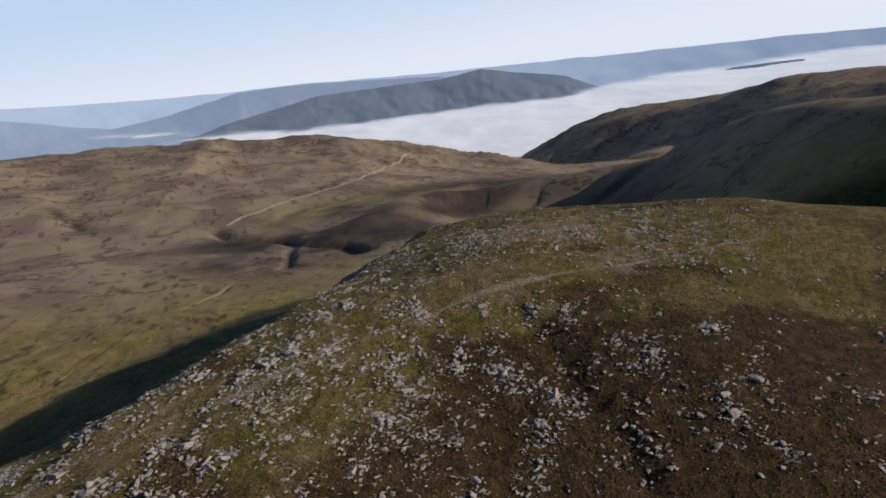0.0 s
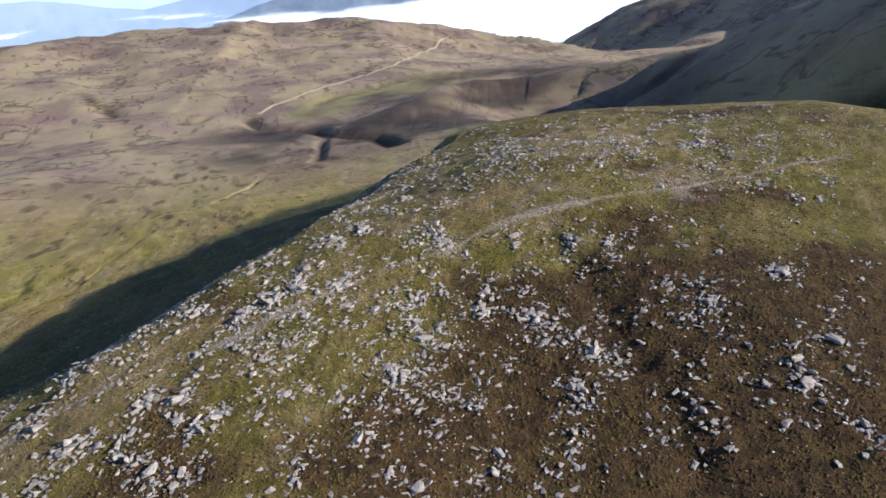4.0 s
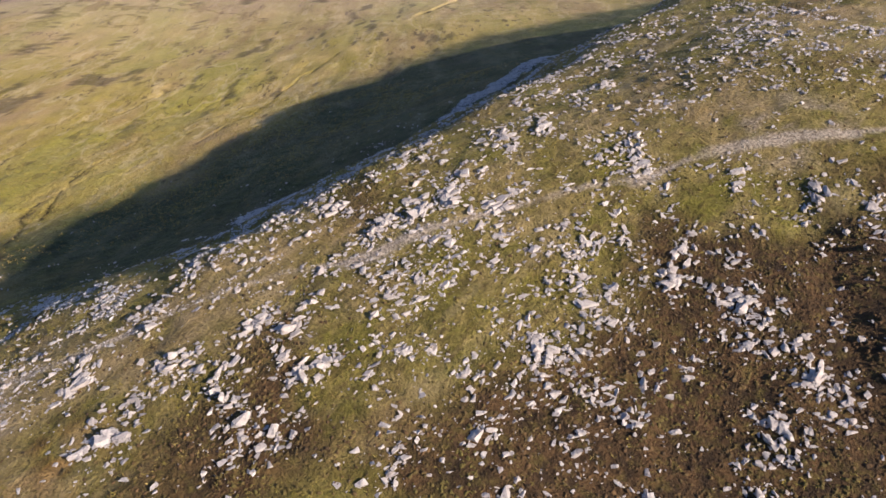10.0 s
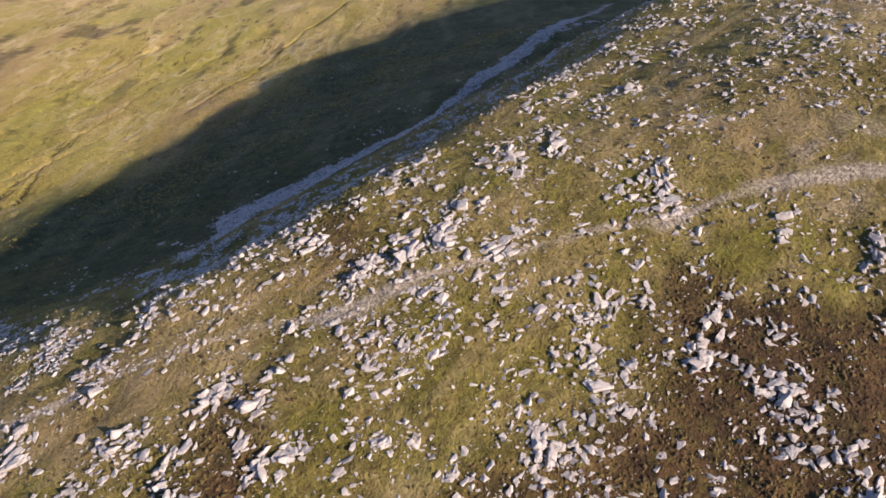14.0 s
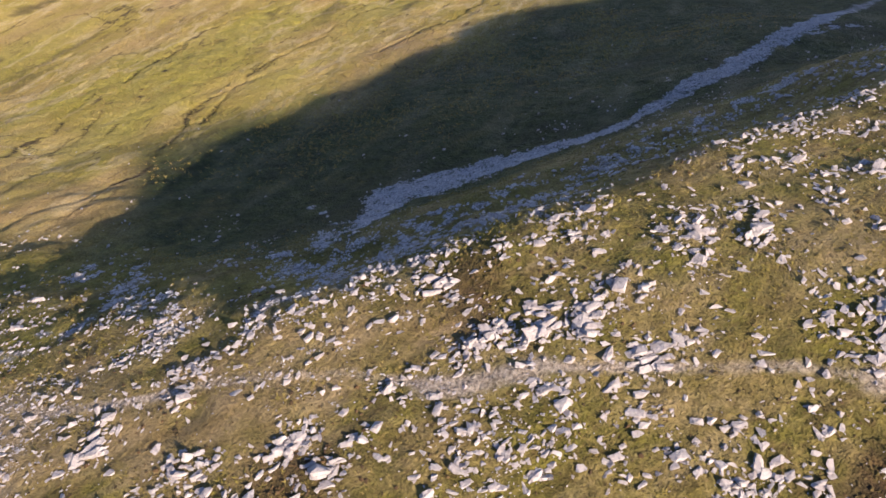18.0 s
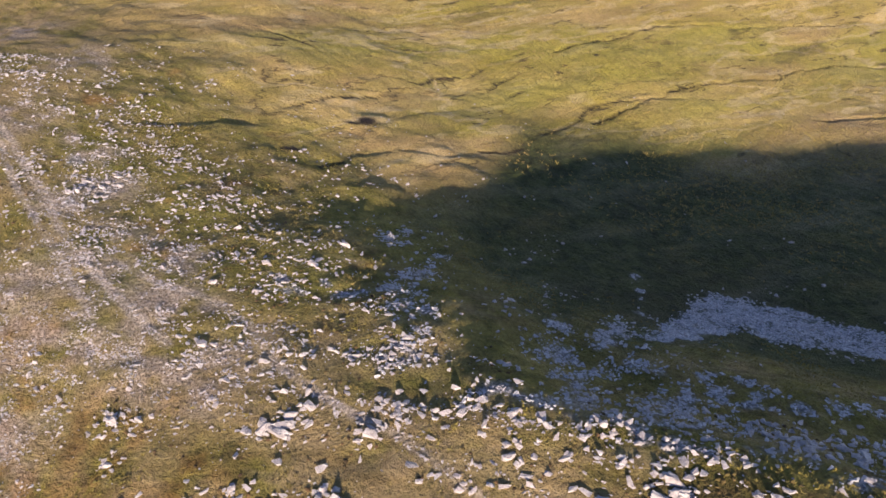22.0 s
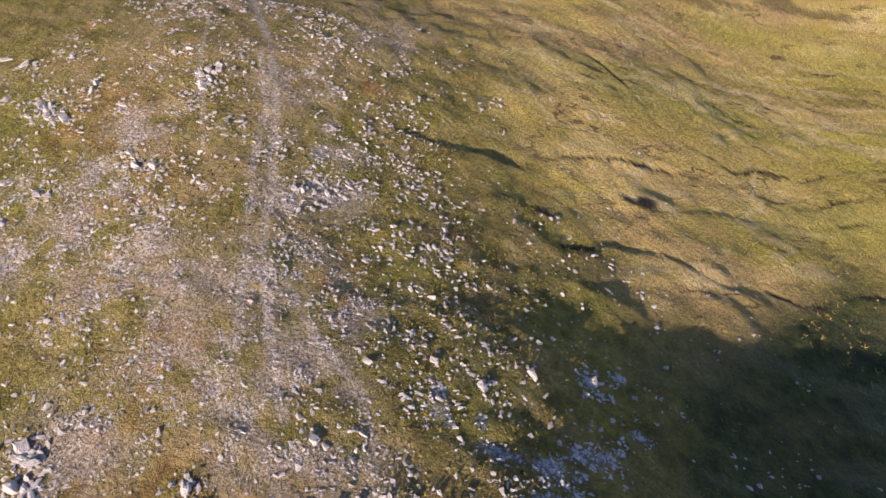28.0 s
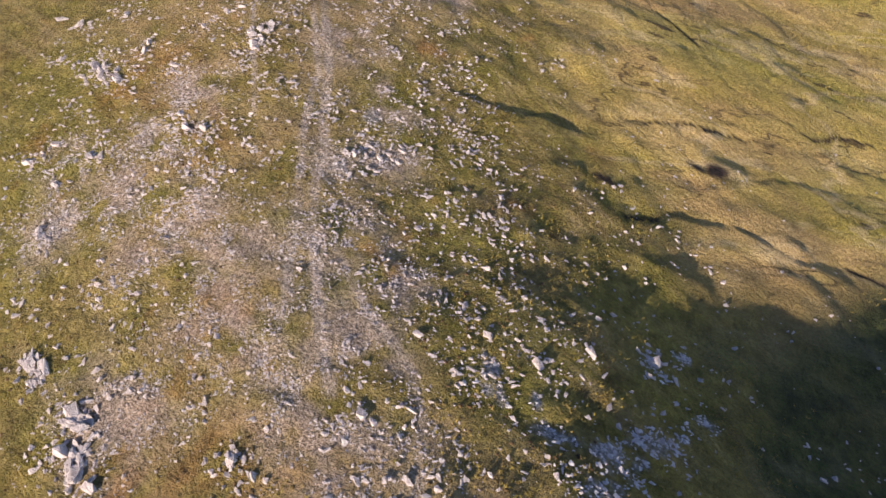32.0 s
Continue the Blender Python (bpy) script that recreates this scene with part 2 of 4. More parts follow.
def grain(nt, vec, scale, detail=4.0, lo=0.35, hi=0.65):
    n = node(nt, "ShaderNodeTexNoise", Scale=scale, Detail=detail, Roughness=0.6)
    nt.links.new(vec, n.inputs["Vector"])
    r = nt.nodes.new("ShaderNodeMapRange")
    r.inputs["From Min"].default_value, r.inputs["From Max"].default_value = lo, hi
    nt.links.new(n.outputs[0], r.inputs["Value"])
    return r.outputs[0]


def mixed(nt, fac, a, b, mode="MIX"):
    n = nt.nodes.new("ShaderNodeMix")
    n.data_type, n.blend_type = "RGBA", mode
    for sock, val in ((n.inputs[0], fac), (n.inputs[6], a), (n.inputs[7], b)):
        if isinstance(val, (int, float)):
            sock.default_value = val
        elif isinstance(val, tuple):
            sock.default_value = (*val, 1)
        else:
            nt.links.new(val, sock)
    return n.outputs[2]


def calc(nt, op, a, b):
    n = nt.nodes.new("ShaderNodeMath")
    n.operation, n.use_clamp = op, op != "SUBTRACT"
    for sock, val in ((n.inputs[0], a), (n.inputs[1], b)):
        if isinstance(val, (int, float)):
            sock.default_value = val
        else:
            nt.links.new(val, sock)
    return n.outputs[0]


def attr(nt, name):
    a = nt.nodes.new("ShaderNodeAttribute")
    a.attribute_name = name
    return a.outputs["Fac"]


def bumped(nt, b, height, strength, distance):
    n = node(nt, "ShaderNodeBump", Strength=strength, Distance=distance)
    nt.links.new(height, n.inputs["Height"])
    nt.links.new(n.outputs[0], b.inputs["Normal"])


def hairlines(nt, vec, scale, width):
    """Thin wandering lines: where a noise crosses its middle."""
    n = node(nt, "ShaderNodeTexNoise", Scale=scale, Detail=5.0, Roughness=0.55)
    nt.links.new(vec, n.inputs["Vector"])
    d = nt.nodes.new("ShaderNodeMath")
    d.operation = "ABSOLUTE"
    nt.links.new(calc(nt, "SUBTRACT", n.outputs[0], 0.5), d.inputs[0])
    r = nt.nodes.new("ShaderNodeMapRange")
    r.inputs["From Min"].default_value, r.inputs["From Max"].default_value = width, width * 0.25
    nt.links.new(d.outputs[0], r.inputs["Value"])
    return r.outputs[0]


def make_ground_material():
    m, nt, b = material("moor", 0.95)
    pos = place_of(nt)
    strike, contour = laid(nt, 67, 4.5), laid(nt, 111, 4.0)
    fine, mid, big = grain(nt, pos, 3.2, 6), grain(nt, pos, 0.55, 6, 0.38, 0.62), grain(nt, pos, 0.06, 4)
    patch, huge = grain(nt, pos, 0.19, 6, 0.40, 0.60), grain(nt, pos, 0.011, 5)
    band = grain(nt, contour, 0.11, 6, 0.36, 0.64)
    # hilltop turf: olive moss, straw-coloured bent grass in streaks, dark heather shoots
    moss = mixed(nt, mid, (0.10, 0.09, 0.016), (0.225, 0.19, 0.036))
    straw = mixed(nt, mid, (0.20, 0.148, 0.048), (0.345, 0.255, 0.105))
    turf = mixed(nt, patch, moss, straw)
    turf = mixed(nt, calc(nt, "MULTIPLY", big, 0.4), turf, (0.215, 0.195, 0.03))
    turf = mixed(nt, calc(nt, "MULTIPLY", grain(nt, strike, 0.42, 6, 0.52, 0.66), 0.55), turf, (0.40, 0.31, 0.15))
    turf = mixed(nt, calc(nt, "MULTIPLY", grain(nt, strike, 0.9, 6, 0.52, 0.68), 0.6), turf, (0.10, 0.068, 0.024))
    turf = mixed(nt, calc(nt, "MULTIPLY", grain(nt, pos, 1.5, 5, 0.54, 0.7), 0.5), turf, (0.11, 0.06, 0.028))
    turf = mixed(nt, calc(nt, "MULTIPLY", attr(nt, "green"), 0.6), turf, mixed(nt, mid, (0.13, 0.125, 0.022), (0.27, 0.24, 0.05)))
    turf = mixed(nt, calc(nt, "MULTIPLY", attr(nt, "rust"), 0.75), turf, mixed(nt, mid, (0.15, 0.075, 0.02), (0.38, 0.2, 0.055)))
    heath = mixed(nt, mid, (0.043, 0.026, 0.012), (0.128, 0.072, 0.029))
    heath = mixed(nt, calc(nt, "MULTIPLY", grain(nt, pos, 0.9, 5, 0.5, 0.7), 0.6), heath, (0.16, 0.125, 0.03))
    top = mixed(nt, attr(nt, "heather"), turf, heath)
    # valley: yellow and tawny sedge in bands along the slope, cut by small dark peat steps
    sedge = mixed(nt, band, (0.36, 0.285, 0.055), (0.60, 0.43, 0.17))
    sedge = mixed(nt, calc(nt, "MULTIPLY", big, 0.6), sedge, (0.37, 0.30, 0.045))
    sedge = mixed(nt, calc(nt, "MULTIPLY", grain(nt, contour, 0.045, 5, 0.5, 0.62), 0.5), sedge, (0.36, 0.225, 0.125))
    sedge = mixed(nt, calc(nt, "MULTIPLY", grain(nt, contour, 0.4, 6, 0.47, 0.66), 0.35), sedge, (0.24, 0.16, 0.06))
    sedge = mixed(nt, calc(nt, "MULTIPLY", grain(nt, contour, 0.21, 6, 0.56, 0.64), 0.6), sedge, (0.62, 0.48, 0.24))
    sedge = mixed(nt, calc(nt, "MULTIPLY", grain(nt, contour, 0.03, 5, 0.5, 0.6), 0.6), sedge, mixed(nt, mid, (0.28, 0.26, 0.036), (0.42, 0.37, 0.065)))
    steps = calc(nt, "MULTIPLY", grain(nt, contour, 0.34, 7, 0.6, 0.635), grain(nt, pos, 0.045, 3, 0.45, 0.58))
    sedge = mixed(nt, calc(nt, "MULTIPLY", steps, 0.8), sedge, (0.07, 0.043, 0.022))
    cuts = calc(nt, "MULTIPLY", hairlines(nt, contour, 0.06, 0.007), grain(nt, pos, 0.05, 3, 0.42, 0.6))
    sedge = mixed(nt, calc(nt, "MULTIPLY", cuts, 0.8), sedge, (0.05, 0.03, 0.016))
    sedge = mixed(nt, calc(nt, "MULTIPLY", hairlines(nt, contour, 0.045, 0.016), 0.5), sedge, (0.62, 0.48, 0.25))
    # far moor: tawny grass, paled and blued in colour to imitate haze
    moor = mixed(nt, huge, (0.52, 0.41, 0.26), (0.45, 0.32, 0.26))
    moor = mixed(nt, calc(nt, "MULTIPLY", grain(nt, pos, 0.035, 6, 0.42, 0.62), 0.6), moor, (0.48, 0.41, 0.21))
    moor = mixed(nt, calc(nt, "MULTIPLY", grain(nt, pos, 0.013, 6, 0.48, 0.58), 0.7), moor, (0.25, 0.165, 0.155))
    moor = mixed(nt, calc(nt, "MULTIPLY", grain(nt, contour, 0.09, 7, 0.58, 0.63), 0.55), moor, (0.10, 0.065, 0.05))
    moor = mixed(nt, calc(nt, "MULTIPLY", hairlines(nt, pos, 0.0075, 0.012), 0.6), moor, (0.06, 0.037, 0.03))
    moor = mixed(nt, calc(nt, "MULTIPLY", hairlines(nt, pos, 0.012, 0.015), 0.4), moor, (0.4, 0.33, 0.2))
    moor = mixed(nt, calc(nt, "MULTIPLY", attr(nt, "meadow"), 0.8), moor, mixed(nt, mid, (0.40, 0.37, 0.15), (0.5, 0.43, 0.2)))
    # dark heather, which also paints shade on the facing ridge slopes
    moor = mixed(nt, attr(nt, "ling_shade"), moor, mixed(nt, grain(nt, pos, 0.02, 6), (0.055, 0.043, 0.04), (0.15, 0.11, 0.085)))
    low = mixed(nt, attr(nt, "distance"), sedge, moor)
    # steep green turf, its colour darkened to deepen the ridge's shadow
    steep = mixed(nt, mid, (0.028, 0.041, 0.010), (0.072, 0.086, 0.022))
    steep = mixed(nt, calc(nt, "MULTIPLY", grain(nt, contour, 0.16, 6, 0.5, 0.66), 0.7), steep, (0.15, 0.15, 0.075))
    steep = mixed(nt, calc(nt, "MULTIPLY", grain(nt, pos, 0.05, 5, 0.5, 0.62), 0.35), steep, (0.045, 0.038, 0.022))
    low = mixed(nt, attr(nt, "bank_shade"), low, steep)
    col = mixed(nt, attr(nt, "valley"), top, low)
    col = mixed(nt, calc(nt, "MULTIPLY", attr(nt, "dry"), 0.85), col, mixed(nt, grain(nt, strike, 0.7, 6, 0.35, 0.65), (0.29, 0.2, 0.085), (0.47, 0.345, 0.18)))
    gravel = mixed(nt, fine, (0.22, 0.165, 0.12), (0.5, 0.41, 0.33))
    col = mixed(nt, calc(nt, "MULTIPLY", attr(nt, "gravel"), 0.8), col, gravel)
    col = mixed(nt, attr(nt, "path"), col, mixed(nt, fine, (0.31, 0.245, 0.175), (0.53, 0.45, 0.35)))
    stone = mixed(nt, fine, (0.15, 0.155, 0.16), (0.48, 0.48, 0.485))
    col = mixed(nt, attr(nt, "scree"), col, stone)
    col = mixed(nt, attr(nt, "peat"), col, mixed(nt, mid, (0.02, 0.014, 0.011), (0.045, 0.03, 0.022)))
    col = mixed(nt, 0.6, col, mixed(nt, fine, (0.42, 0.42, 0.42), (1.0, 1.0, 1.0)), "MULTIPLY")
    nt.links.new(col, b.inputs["Base Color"])
    rough = calc(nt, "ADD", calc(nt, "MULTIPLY", grain(nt, pos, 1.6, 6, 0.3, 0.7), 0.7), calc(nt, "MULTIPLY", grain(nt, pos, 6.0, 5, 0.3, 0.7), 0.3))
    bumped(nt, b, rough, 0.9, 0.4)
    return m


def make_rock_material(name, pale, dark, lichen):
    m, nt, b = material(name, 0.75)
    g = nt.nodes.new("ShaderNodeNewGeometry")
    oi = nt.nodes.new("ShaderNodeObjectInfo")
    pos = place_of(nt)
    base = mixed(nt, grain(nt, pos, 1.3, 6), dark, pale)
    base = mixed(nt, calc(nt, "MULTIPLY", grain(nt, pos, 2.6, 5, 0.52, 0.66), 0.6), base, lichen)
    lum = calc(nt, "ADD", calc(nt, "MULTIPLY", g.outputs["Random Per Island"], 0.3), calc(nt, "MULTIPLY", oi.outputs["Random"], 0.25))
    base = mixed(nt, lum, base, mixed(nt, g.outputs["Random Per Island"], (0.26, 0.235, 0.215), (0.45, 0.385, 0.34)))
    nt.links.new(base, b.inputs["Base Color"])
    bumped(nt, b, grain(nt, pos, 5.0, 6, 0.3, 0.7), 0.6, 0.12)
    return m


GROUND = make_ground_material()
ROCK = make_rock_material("quartzite", (0.60, 0.55, 0.51), (0.34, 0.30, 0.275), (0.25, 0.24, 0.2))
SCREE = make_rock_material("scree_stone", (0.7, 0.69, 0.68), (0.46, 0.455, 0.45), (0.2, 0.2, 0.19))


def make_tuft_material(name, one, two, three):
    m, nt, b = material(name, 0.9)
    g = nt.nodes.new("ShaderNodeNewGeometry")
    col = mixed(nt, g.outputs["Random Per Island"], one, two)
    col = mixed(nt, grain(nt, place_of(nt), 0.12, 4, 0.45, 0.62), col, three)
    nt.links.new(col, b.inputs["Base Color"])
    return m


# lit and shaded patches in the colour; a faint glow imitates haze
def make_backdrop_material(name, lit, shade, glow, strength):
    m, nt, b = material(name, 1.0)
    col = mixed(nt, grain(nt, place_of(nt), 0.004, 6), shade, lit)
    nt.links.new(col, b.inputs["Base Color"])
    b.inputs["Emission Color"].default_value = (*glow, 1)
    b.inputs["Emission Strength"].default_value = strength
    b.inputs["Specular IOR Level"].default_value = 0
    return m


# ---- mesh from arrays ----
def array_mesh(name, verts, faces, mat, smooth=False):
    me = bpy.data.meshes.new(name)
    verts, faces = np.asarray(verts, np.float32), np.asarray(faces, np.int32)
    n, k = faces.shape
    me.vertices.add(len(verts))
    me.vertices.foreach_set("co", verts.ravel())
    me.loops.add(n * k)
    me.loops.foreach_set("vertex_index", faces.ravel())
    me.polygons.add(n)
    me.polygons.foreach_set("loop_start", np.arange(0, n * k, k, dtype=np.int32))
    me.polygons.foreach_set("use_smooth", np.full(n, smooth))
    me.update(calc_edges=True)
    me.materials.append(mat)
    return me


# ---- ground cover: where paths, gravel, scree and peat lie ----
PATHS = [
    ([(-150, -8), (-125, 12), (-108.7, 26), (-95.9, 34.3), (-88.5, 37.9), (-84.7, 40.6), (-79.1, 42.7), (-74.4, 45.4), (-70.4, 48.3), (-65.7, 51.6), (-60, 56)], 0.5),
    ([(-108, 24.8), (-95.5, 33.2), (-87.5, 36.4), (-80, 40.6), (-75, 43.4), (-69.5, 46.2), (-63, 49.5)], 0.34),
    ([(-112, 14), (-100, 21), (-92, 27), (-86, 31)], 0.2),
    ([(-73.3, 48.5), (-68.8, 53.9), (-66.4, 57.9), (-64.4, 60.9), (-60.2, 63.8), (-55.3, 66), (-50, 70), (-44.3, 75.7), (-35.5, 82.3), (-29.7, 84.9),
      (-26.3, 87.4), (-23.3, 90.7), (-18.8, 93.8), (-13, 97.5), (-9.1, 100.2), (-3.5, 102.8), (1.5, 106.9), (6.5, 109.7), (13.9, 112.2), (28.8, 116.7), (36, 119.5), (60, 128)], 0.38),
    ([(-29.7, 84.6), (-27, 86.4), (-23.3, 90.7)], 0.8),
    ([(-4.6, 102), (-3.2, 103)], 0.9), ([(2, 107.4), (9, 110.6), (16, 112.5)], 0.8),
]
GRAVEL = [(-70.6, 33.2, 5), (-66.8, 33.6, 4), (-62.5, 44.5, 4), (-57, 56.8, 4.3), (-55.3, 60.7, 4), (-60, 50, 3), (-71, 26.4, 4), (-51, 41.8, 5), (-69.7, 40.3, 4),
          (-72, 17.3, 4), (-64.6, 22.3, 4), (-78.3, 24, 4), (-57.4, 58.2, 5), (-65.8, 54.8, 4), (-64.4, 45, 4), (-74.5, 47.5, 4.5), (10, 113, 5), (30, 119, 6),
          (-123, 36, 5), (-103, 33, 4.5), (-95, 42, 4), (-87, 46, 4), (-63, 56, 4.5), (-140, 22, 6), (-85.8, 22.8, 4), (-72.6, 55.6, 3), (-83.4, 42.3, 3)]
RUST = [(-50, 52, 4.5), (-44, 58, 4.5), (-47, 47, 4), (-53, 46, 3), (-90, 15, 4), (-84, 14, 3), (-78, 31, 3), (-82, 27, 3)]
DRY = [(-53, 63, 5), (-44, 58, 4), (-52, 51, 5), (-41, 74.5, 6), (-46, 69, 5), (-58, 64, 4), (-36, 79, 4), (-75, 44, 6), (-84, 36, 6), (-96, 30, 7), (-64, 57, 5),
       (-62, 36, 5), (-48, 76, 5), (-56, 70, 4), (-50, 63, 4), (0, 118, 9), (20, 145, 12), (-12, 112, 5), (-20, 97, 5),
       (-51, 71, 4.5), (-43, 80.6, 4), (-38, 85, 3.5), (-32, 89, 3), (-55, 78, 3), (-146, 20, 12), (-123, 30, 10), (-110, 28, 9), (-135, 25, 12), (-103, 30, 8), (-120, 15, 10), (-100, 12, 9), (-88, 24, 7), (-62, 45, 7), (-68, 35, 7), (-75, 28, 6), (-55, 58, 5)]
SCREE_RUN = [(-55.5, 102, 1.3), (-59, 107.5, 2.4), (-61.5, 113.6, 4.2), (-59.5, 119.5, 4.2), (-55, 124.7, 3.4), (-50, 130, 2.5), (-45, 137, 1.4), (-43.2, 144, 0.8), (-42.6, 150.6, 1.3),
             (-41.2, 160, 1.9), (-39.6, 173, 2.3), (-39, 187, 2.4), (-37.5, 202, 2.0), (-38.5, 220, 1.7), (-38.5, 240, 1.6), (-37, 256, 1.2)]
SCREE_VEINS = [([(-70.9, 106.5), (-62.2, 103.2), (-60, 105.4)], 0.8), ([(-57, 92), (-54.4, 89.6), (-51.7, 91.3), (-47.2, 89.3), (-45, 86.7)], 1.7),
               ([(-58, 99), (-54.4, 95.7), (-49.2, 96.7), (-45.6, 98.7), (-43, 99.2), (-41.3, 95.6)], 2.0), ([(-52.4, 74.7), (-54.5, 77.6), (-58.4, 78.7)], 2.0),
               ([(-58.4, 78.7), (-61.1, 77.3), (-66.4, 79.1), (-71.1, 82.3)], 1.1), ([(-67, 70.5), (-64.4, 72.1), (-64.4, 74.2), (-65, 77.1)], 0.8), ([(-65, 77.1), (-68.3, 79), (-73, 83.5)], 0.9),
               ([(-46.5, 81.5), (-46.9, 83.6), (-46.1, 86.5), (-42, 87.6)], 1.3), ([(-76.9, 77.2), (-79.5, 79.9), (-80, 82)], 1.0), ([(-69, 64.9), (-65.5, 67.3), (-64.9, 68.5)], 1.0),
               ([(-42.7, 90.2), (-38, 96.5), (-33.5, 104), (-31.5, 111.5)], 1.2), ([(-36, 118), (-33, 128), (-29, 140), (-24, 152)], 1.8), ([(-48, 100), (-43, 106), (-40, 113), (-37, 122)], 1.2),
               ([(-40, 176), (-36, 190), (-31, 205)], 1.2)]
SCREE_SPOTS = [(-53.5, 76.3, 2.2), (-61.7, 77, 1.8), (-52.8, 89.8, 2.2), (-57.3, 99.6, 2), (-44, 96.3, 2.4), (-36.6, 102.6, 2.0), (-41, 100.1, 1.9), (-45, 89.7, 1.6), (-62.8, 73.3, 1.8),
               (-64, 71.6, 1), (-68.1, 80, 1.8), (-62.8, 77.4, 1.8), (-77.2, 78, 1.5), (-67, 65, 1.6), (-81.8, 55.7, 1.7), (-79.2, 49.8, 1.6), (-91.6, 41.7, 1.6), (-83.8, 42.8, 2.0),
               (-48.5, 93.5, 2.2), (-72, 17, 2.6), (-65, 22, 2.4), (-67, 28, 2), (-73, 24, 1.6), (-61, 15, 2), (-50.5, 97, 2.4), (-36, 110, 2), (-34, 116, 2.2), (-30, 124, 2.2)]
PEAT = [(-111.7, 77.5, 1.3), (-110.9, 75.4, 0.9), (-100.6, 66, 0.9), (-101.6, 64.8, 0.5), (-147, 128, 0.8)]


MEADOW = [(-154, 816, 38), (-117, 842, 40), (-80, 880, 42), (-168, 765, 34), (-45, 905, 40), (-60, 620, 30), (-30, 570, 25)]


def spots(x, y, places, soft=0.6):
    wob_x, wob_y = 3.4 * fbm(x / 3.6, y / 3.6, 3, 21), 3.4 * fbm(x / 3.6, y / 3.6, 3, 27)
    out = np.zeros(np.shape(x))
    for px, py, r in places:
        d = np.hypot(x + wob_x - px, y + wob_y - py) / r
        out = np.maximum(out, 1 - ease(d, 1 - soft, 1 + soft))
    return out


def paths_at(x, y):
    out = np.zeros(np.shape(x))
    wob = 0.9 * fbm(x / 2.4, y / 2.4, 3, 31)
    for line, w in PATHS:
        d = along(x + wob, y + wob, line)[0]
        out = np.maximum(out, 1 - ease(d / w, 0.6, 1.5))
    return out * (0.35 + 0.65 * ease(fbm(x / 2.6, y / 2.6, 4, 33), -0.2, 0.15))


def scree_at(x, y):
    wob = 3.0 * fbm(x / 4, y / 4, 3, 41)
    d, _, way = along(x + wob, y + wob, SCREE_RUN)
    w = np.interp(way, np.linspace(0, 1, len(SCREE_RUN)), [p[2] for p in SCREE_RUN])
    out = (1 - ease(d / w + 1.1 * fbm(x / 1.7, y / 1.7, 4, 46), 0.7, 1.25)) * (0.5 + 0.5 * ease(fbm(x / 0.9, y / 0.9, 3, 47), -0.2, 0.1))
    for line, width in SCREE_VEINS:
        d = along(x + wob, y - wob, line)[0] / width
        out = np.maximum(out, 0.8 * (1 - ease(d + 1.5 * fbm(x / 1.5, y / 1.5, 4, 48), 0.35, 1.2)) * ease(fbm(x / 1.1, y / 1.1, 3, 49), -0.1, 0.16))
    return np.maximum(out, 0.6 * spots(x, y, SCREE_SPOTS) * ease(fbm(x / 1.8, y / 1.8, 3, 44), -0.15, 0.12))


def peat_at(x, y):
    out = spots(x, y, PEAT, 0.35)
    for line, width, depth in DITCHES:
        wob = 3.4 * fbm(x / 6, y / 6, 4, 14)
        d = along(x + wob, y + wob, line)[0]
        cut = ease(fbm(x / 9, y / 9, 3, 51), -0.1, 0.12)
        out = np.maximum(out, (1 - ease(d / width, 0.5, 1.0)) * cut)
    for line, width, depth in CUTS:
        d = along(x + 8 * fbm(x / 40, y / 40, 3, 6), y, line)[0]
        out = np.maximum(out, np.minimum(0.16 * depth, 0.85) * (1 - ease(d, 0.35 * width, 0.95 * width)))
    hags = ease(-x, 60, 100) * ease(fbm((0.93 * x + 0.36 * y) / 6, (0.93 * y - 0.36 * x) / 24, 4, 55), 0.15, 0.21) * ease(np.hypot(x + 40, y - 100), 90, 160) * (1 - ease(np.hypot(x, y), 500, 900))
    return np.maximum(out, 0.6 * hags * (near_land(x, y)[1] > 0.9))


def ling_shade_at(x, y):
    """Dark heather on the ridges across the valley, also painting in their shaded faces."""
    out = np.zeros(np.shape(x))
    bearing = np.degrees(np.arctan2(x, np.maximum(y, 1)))
    for (crest, _), reach, share in zip(RIDGES, (200, 330, 190), (0.25, 0.25, 1.0)):
        d = along(x, y, [from_eye(*c) for c in crest])[0]
        out = np.maximum(out, share * (1 - ease(d, 0.55 * reach, reach)) * (0.25 + 0.75 * ease(fbm(x / 70, y / 70, 4, 57), -0.16, 0.1)))
    return out * (1 - 0.8 * ease(bearing, 12, 22))


def bend(x, y):
    d, side, _ = along(x, y, CREST)
    return d * side


def heather_at(x, y):
    # heather thickened near (22, 84) and south-east also darkens for shaded ground
    return (1 - 0.85 * ease(-x, 28, 46)) * ease(fbm(x / 11, y / 11, 5, 61) + 0.16 * ease(x, -14, 22) + 0.10 * np.exp(-(y - 63) ** 2 / 30) + 0.2 * np.exp(-(((x - 22) / 9) ** 2 + ((y - 84) / 11) ** 2)) + 0.12 * np.exp(-((x + 44) ** 2 + (y - 52) ** 2) / 60) - 0.12 * np.exp(-((x + 16) ** 2 + (y - 78) ** 2) / 200) - 0.2 * ease(y, 104, 122) + 0.25 * ease(-y, -97, -80) * ease(x, -20, -2) + 0.24 * ease(-y, -82, -64) * ease(x, -42, -22) + 0.12 * ease(x, 8, 26) * ease(-y, -104, -92), 0.0, 0.29)


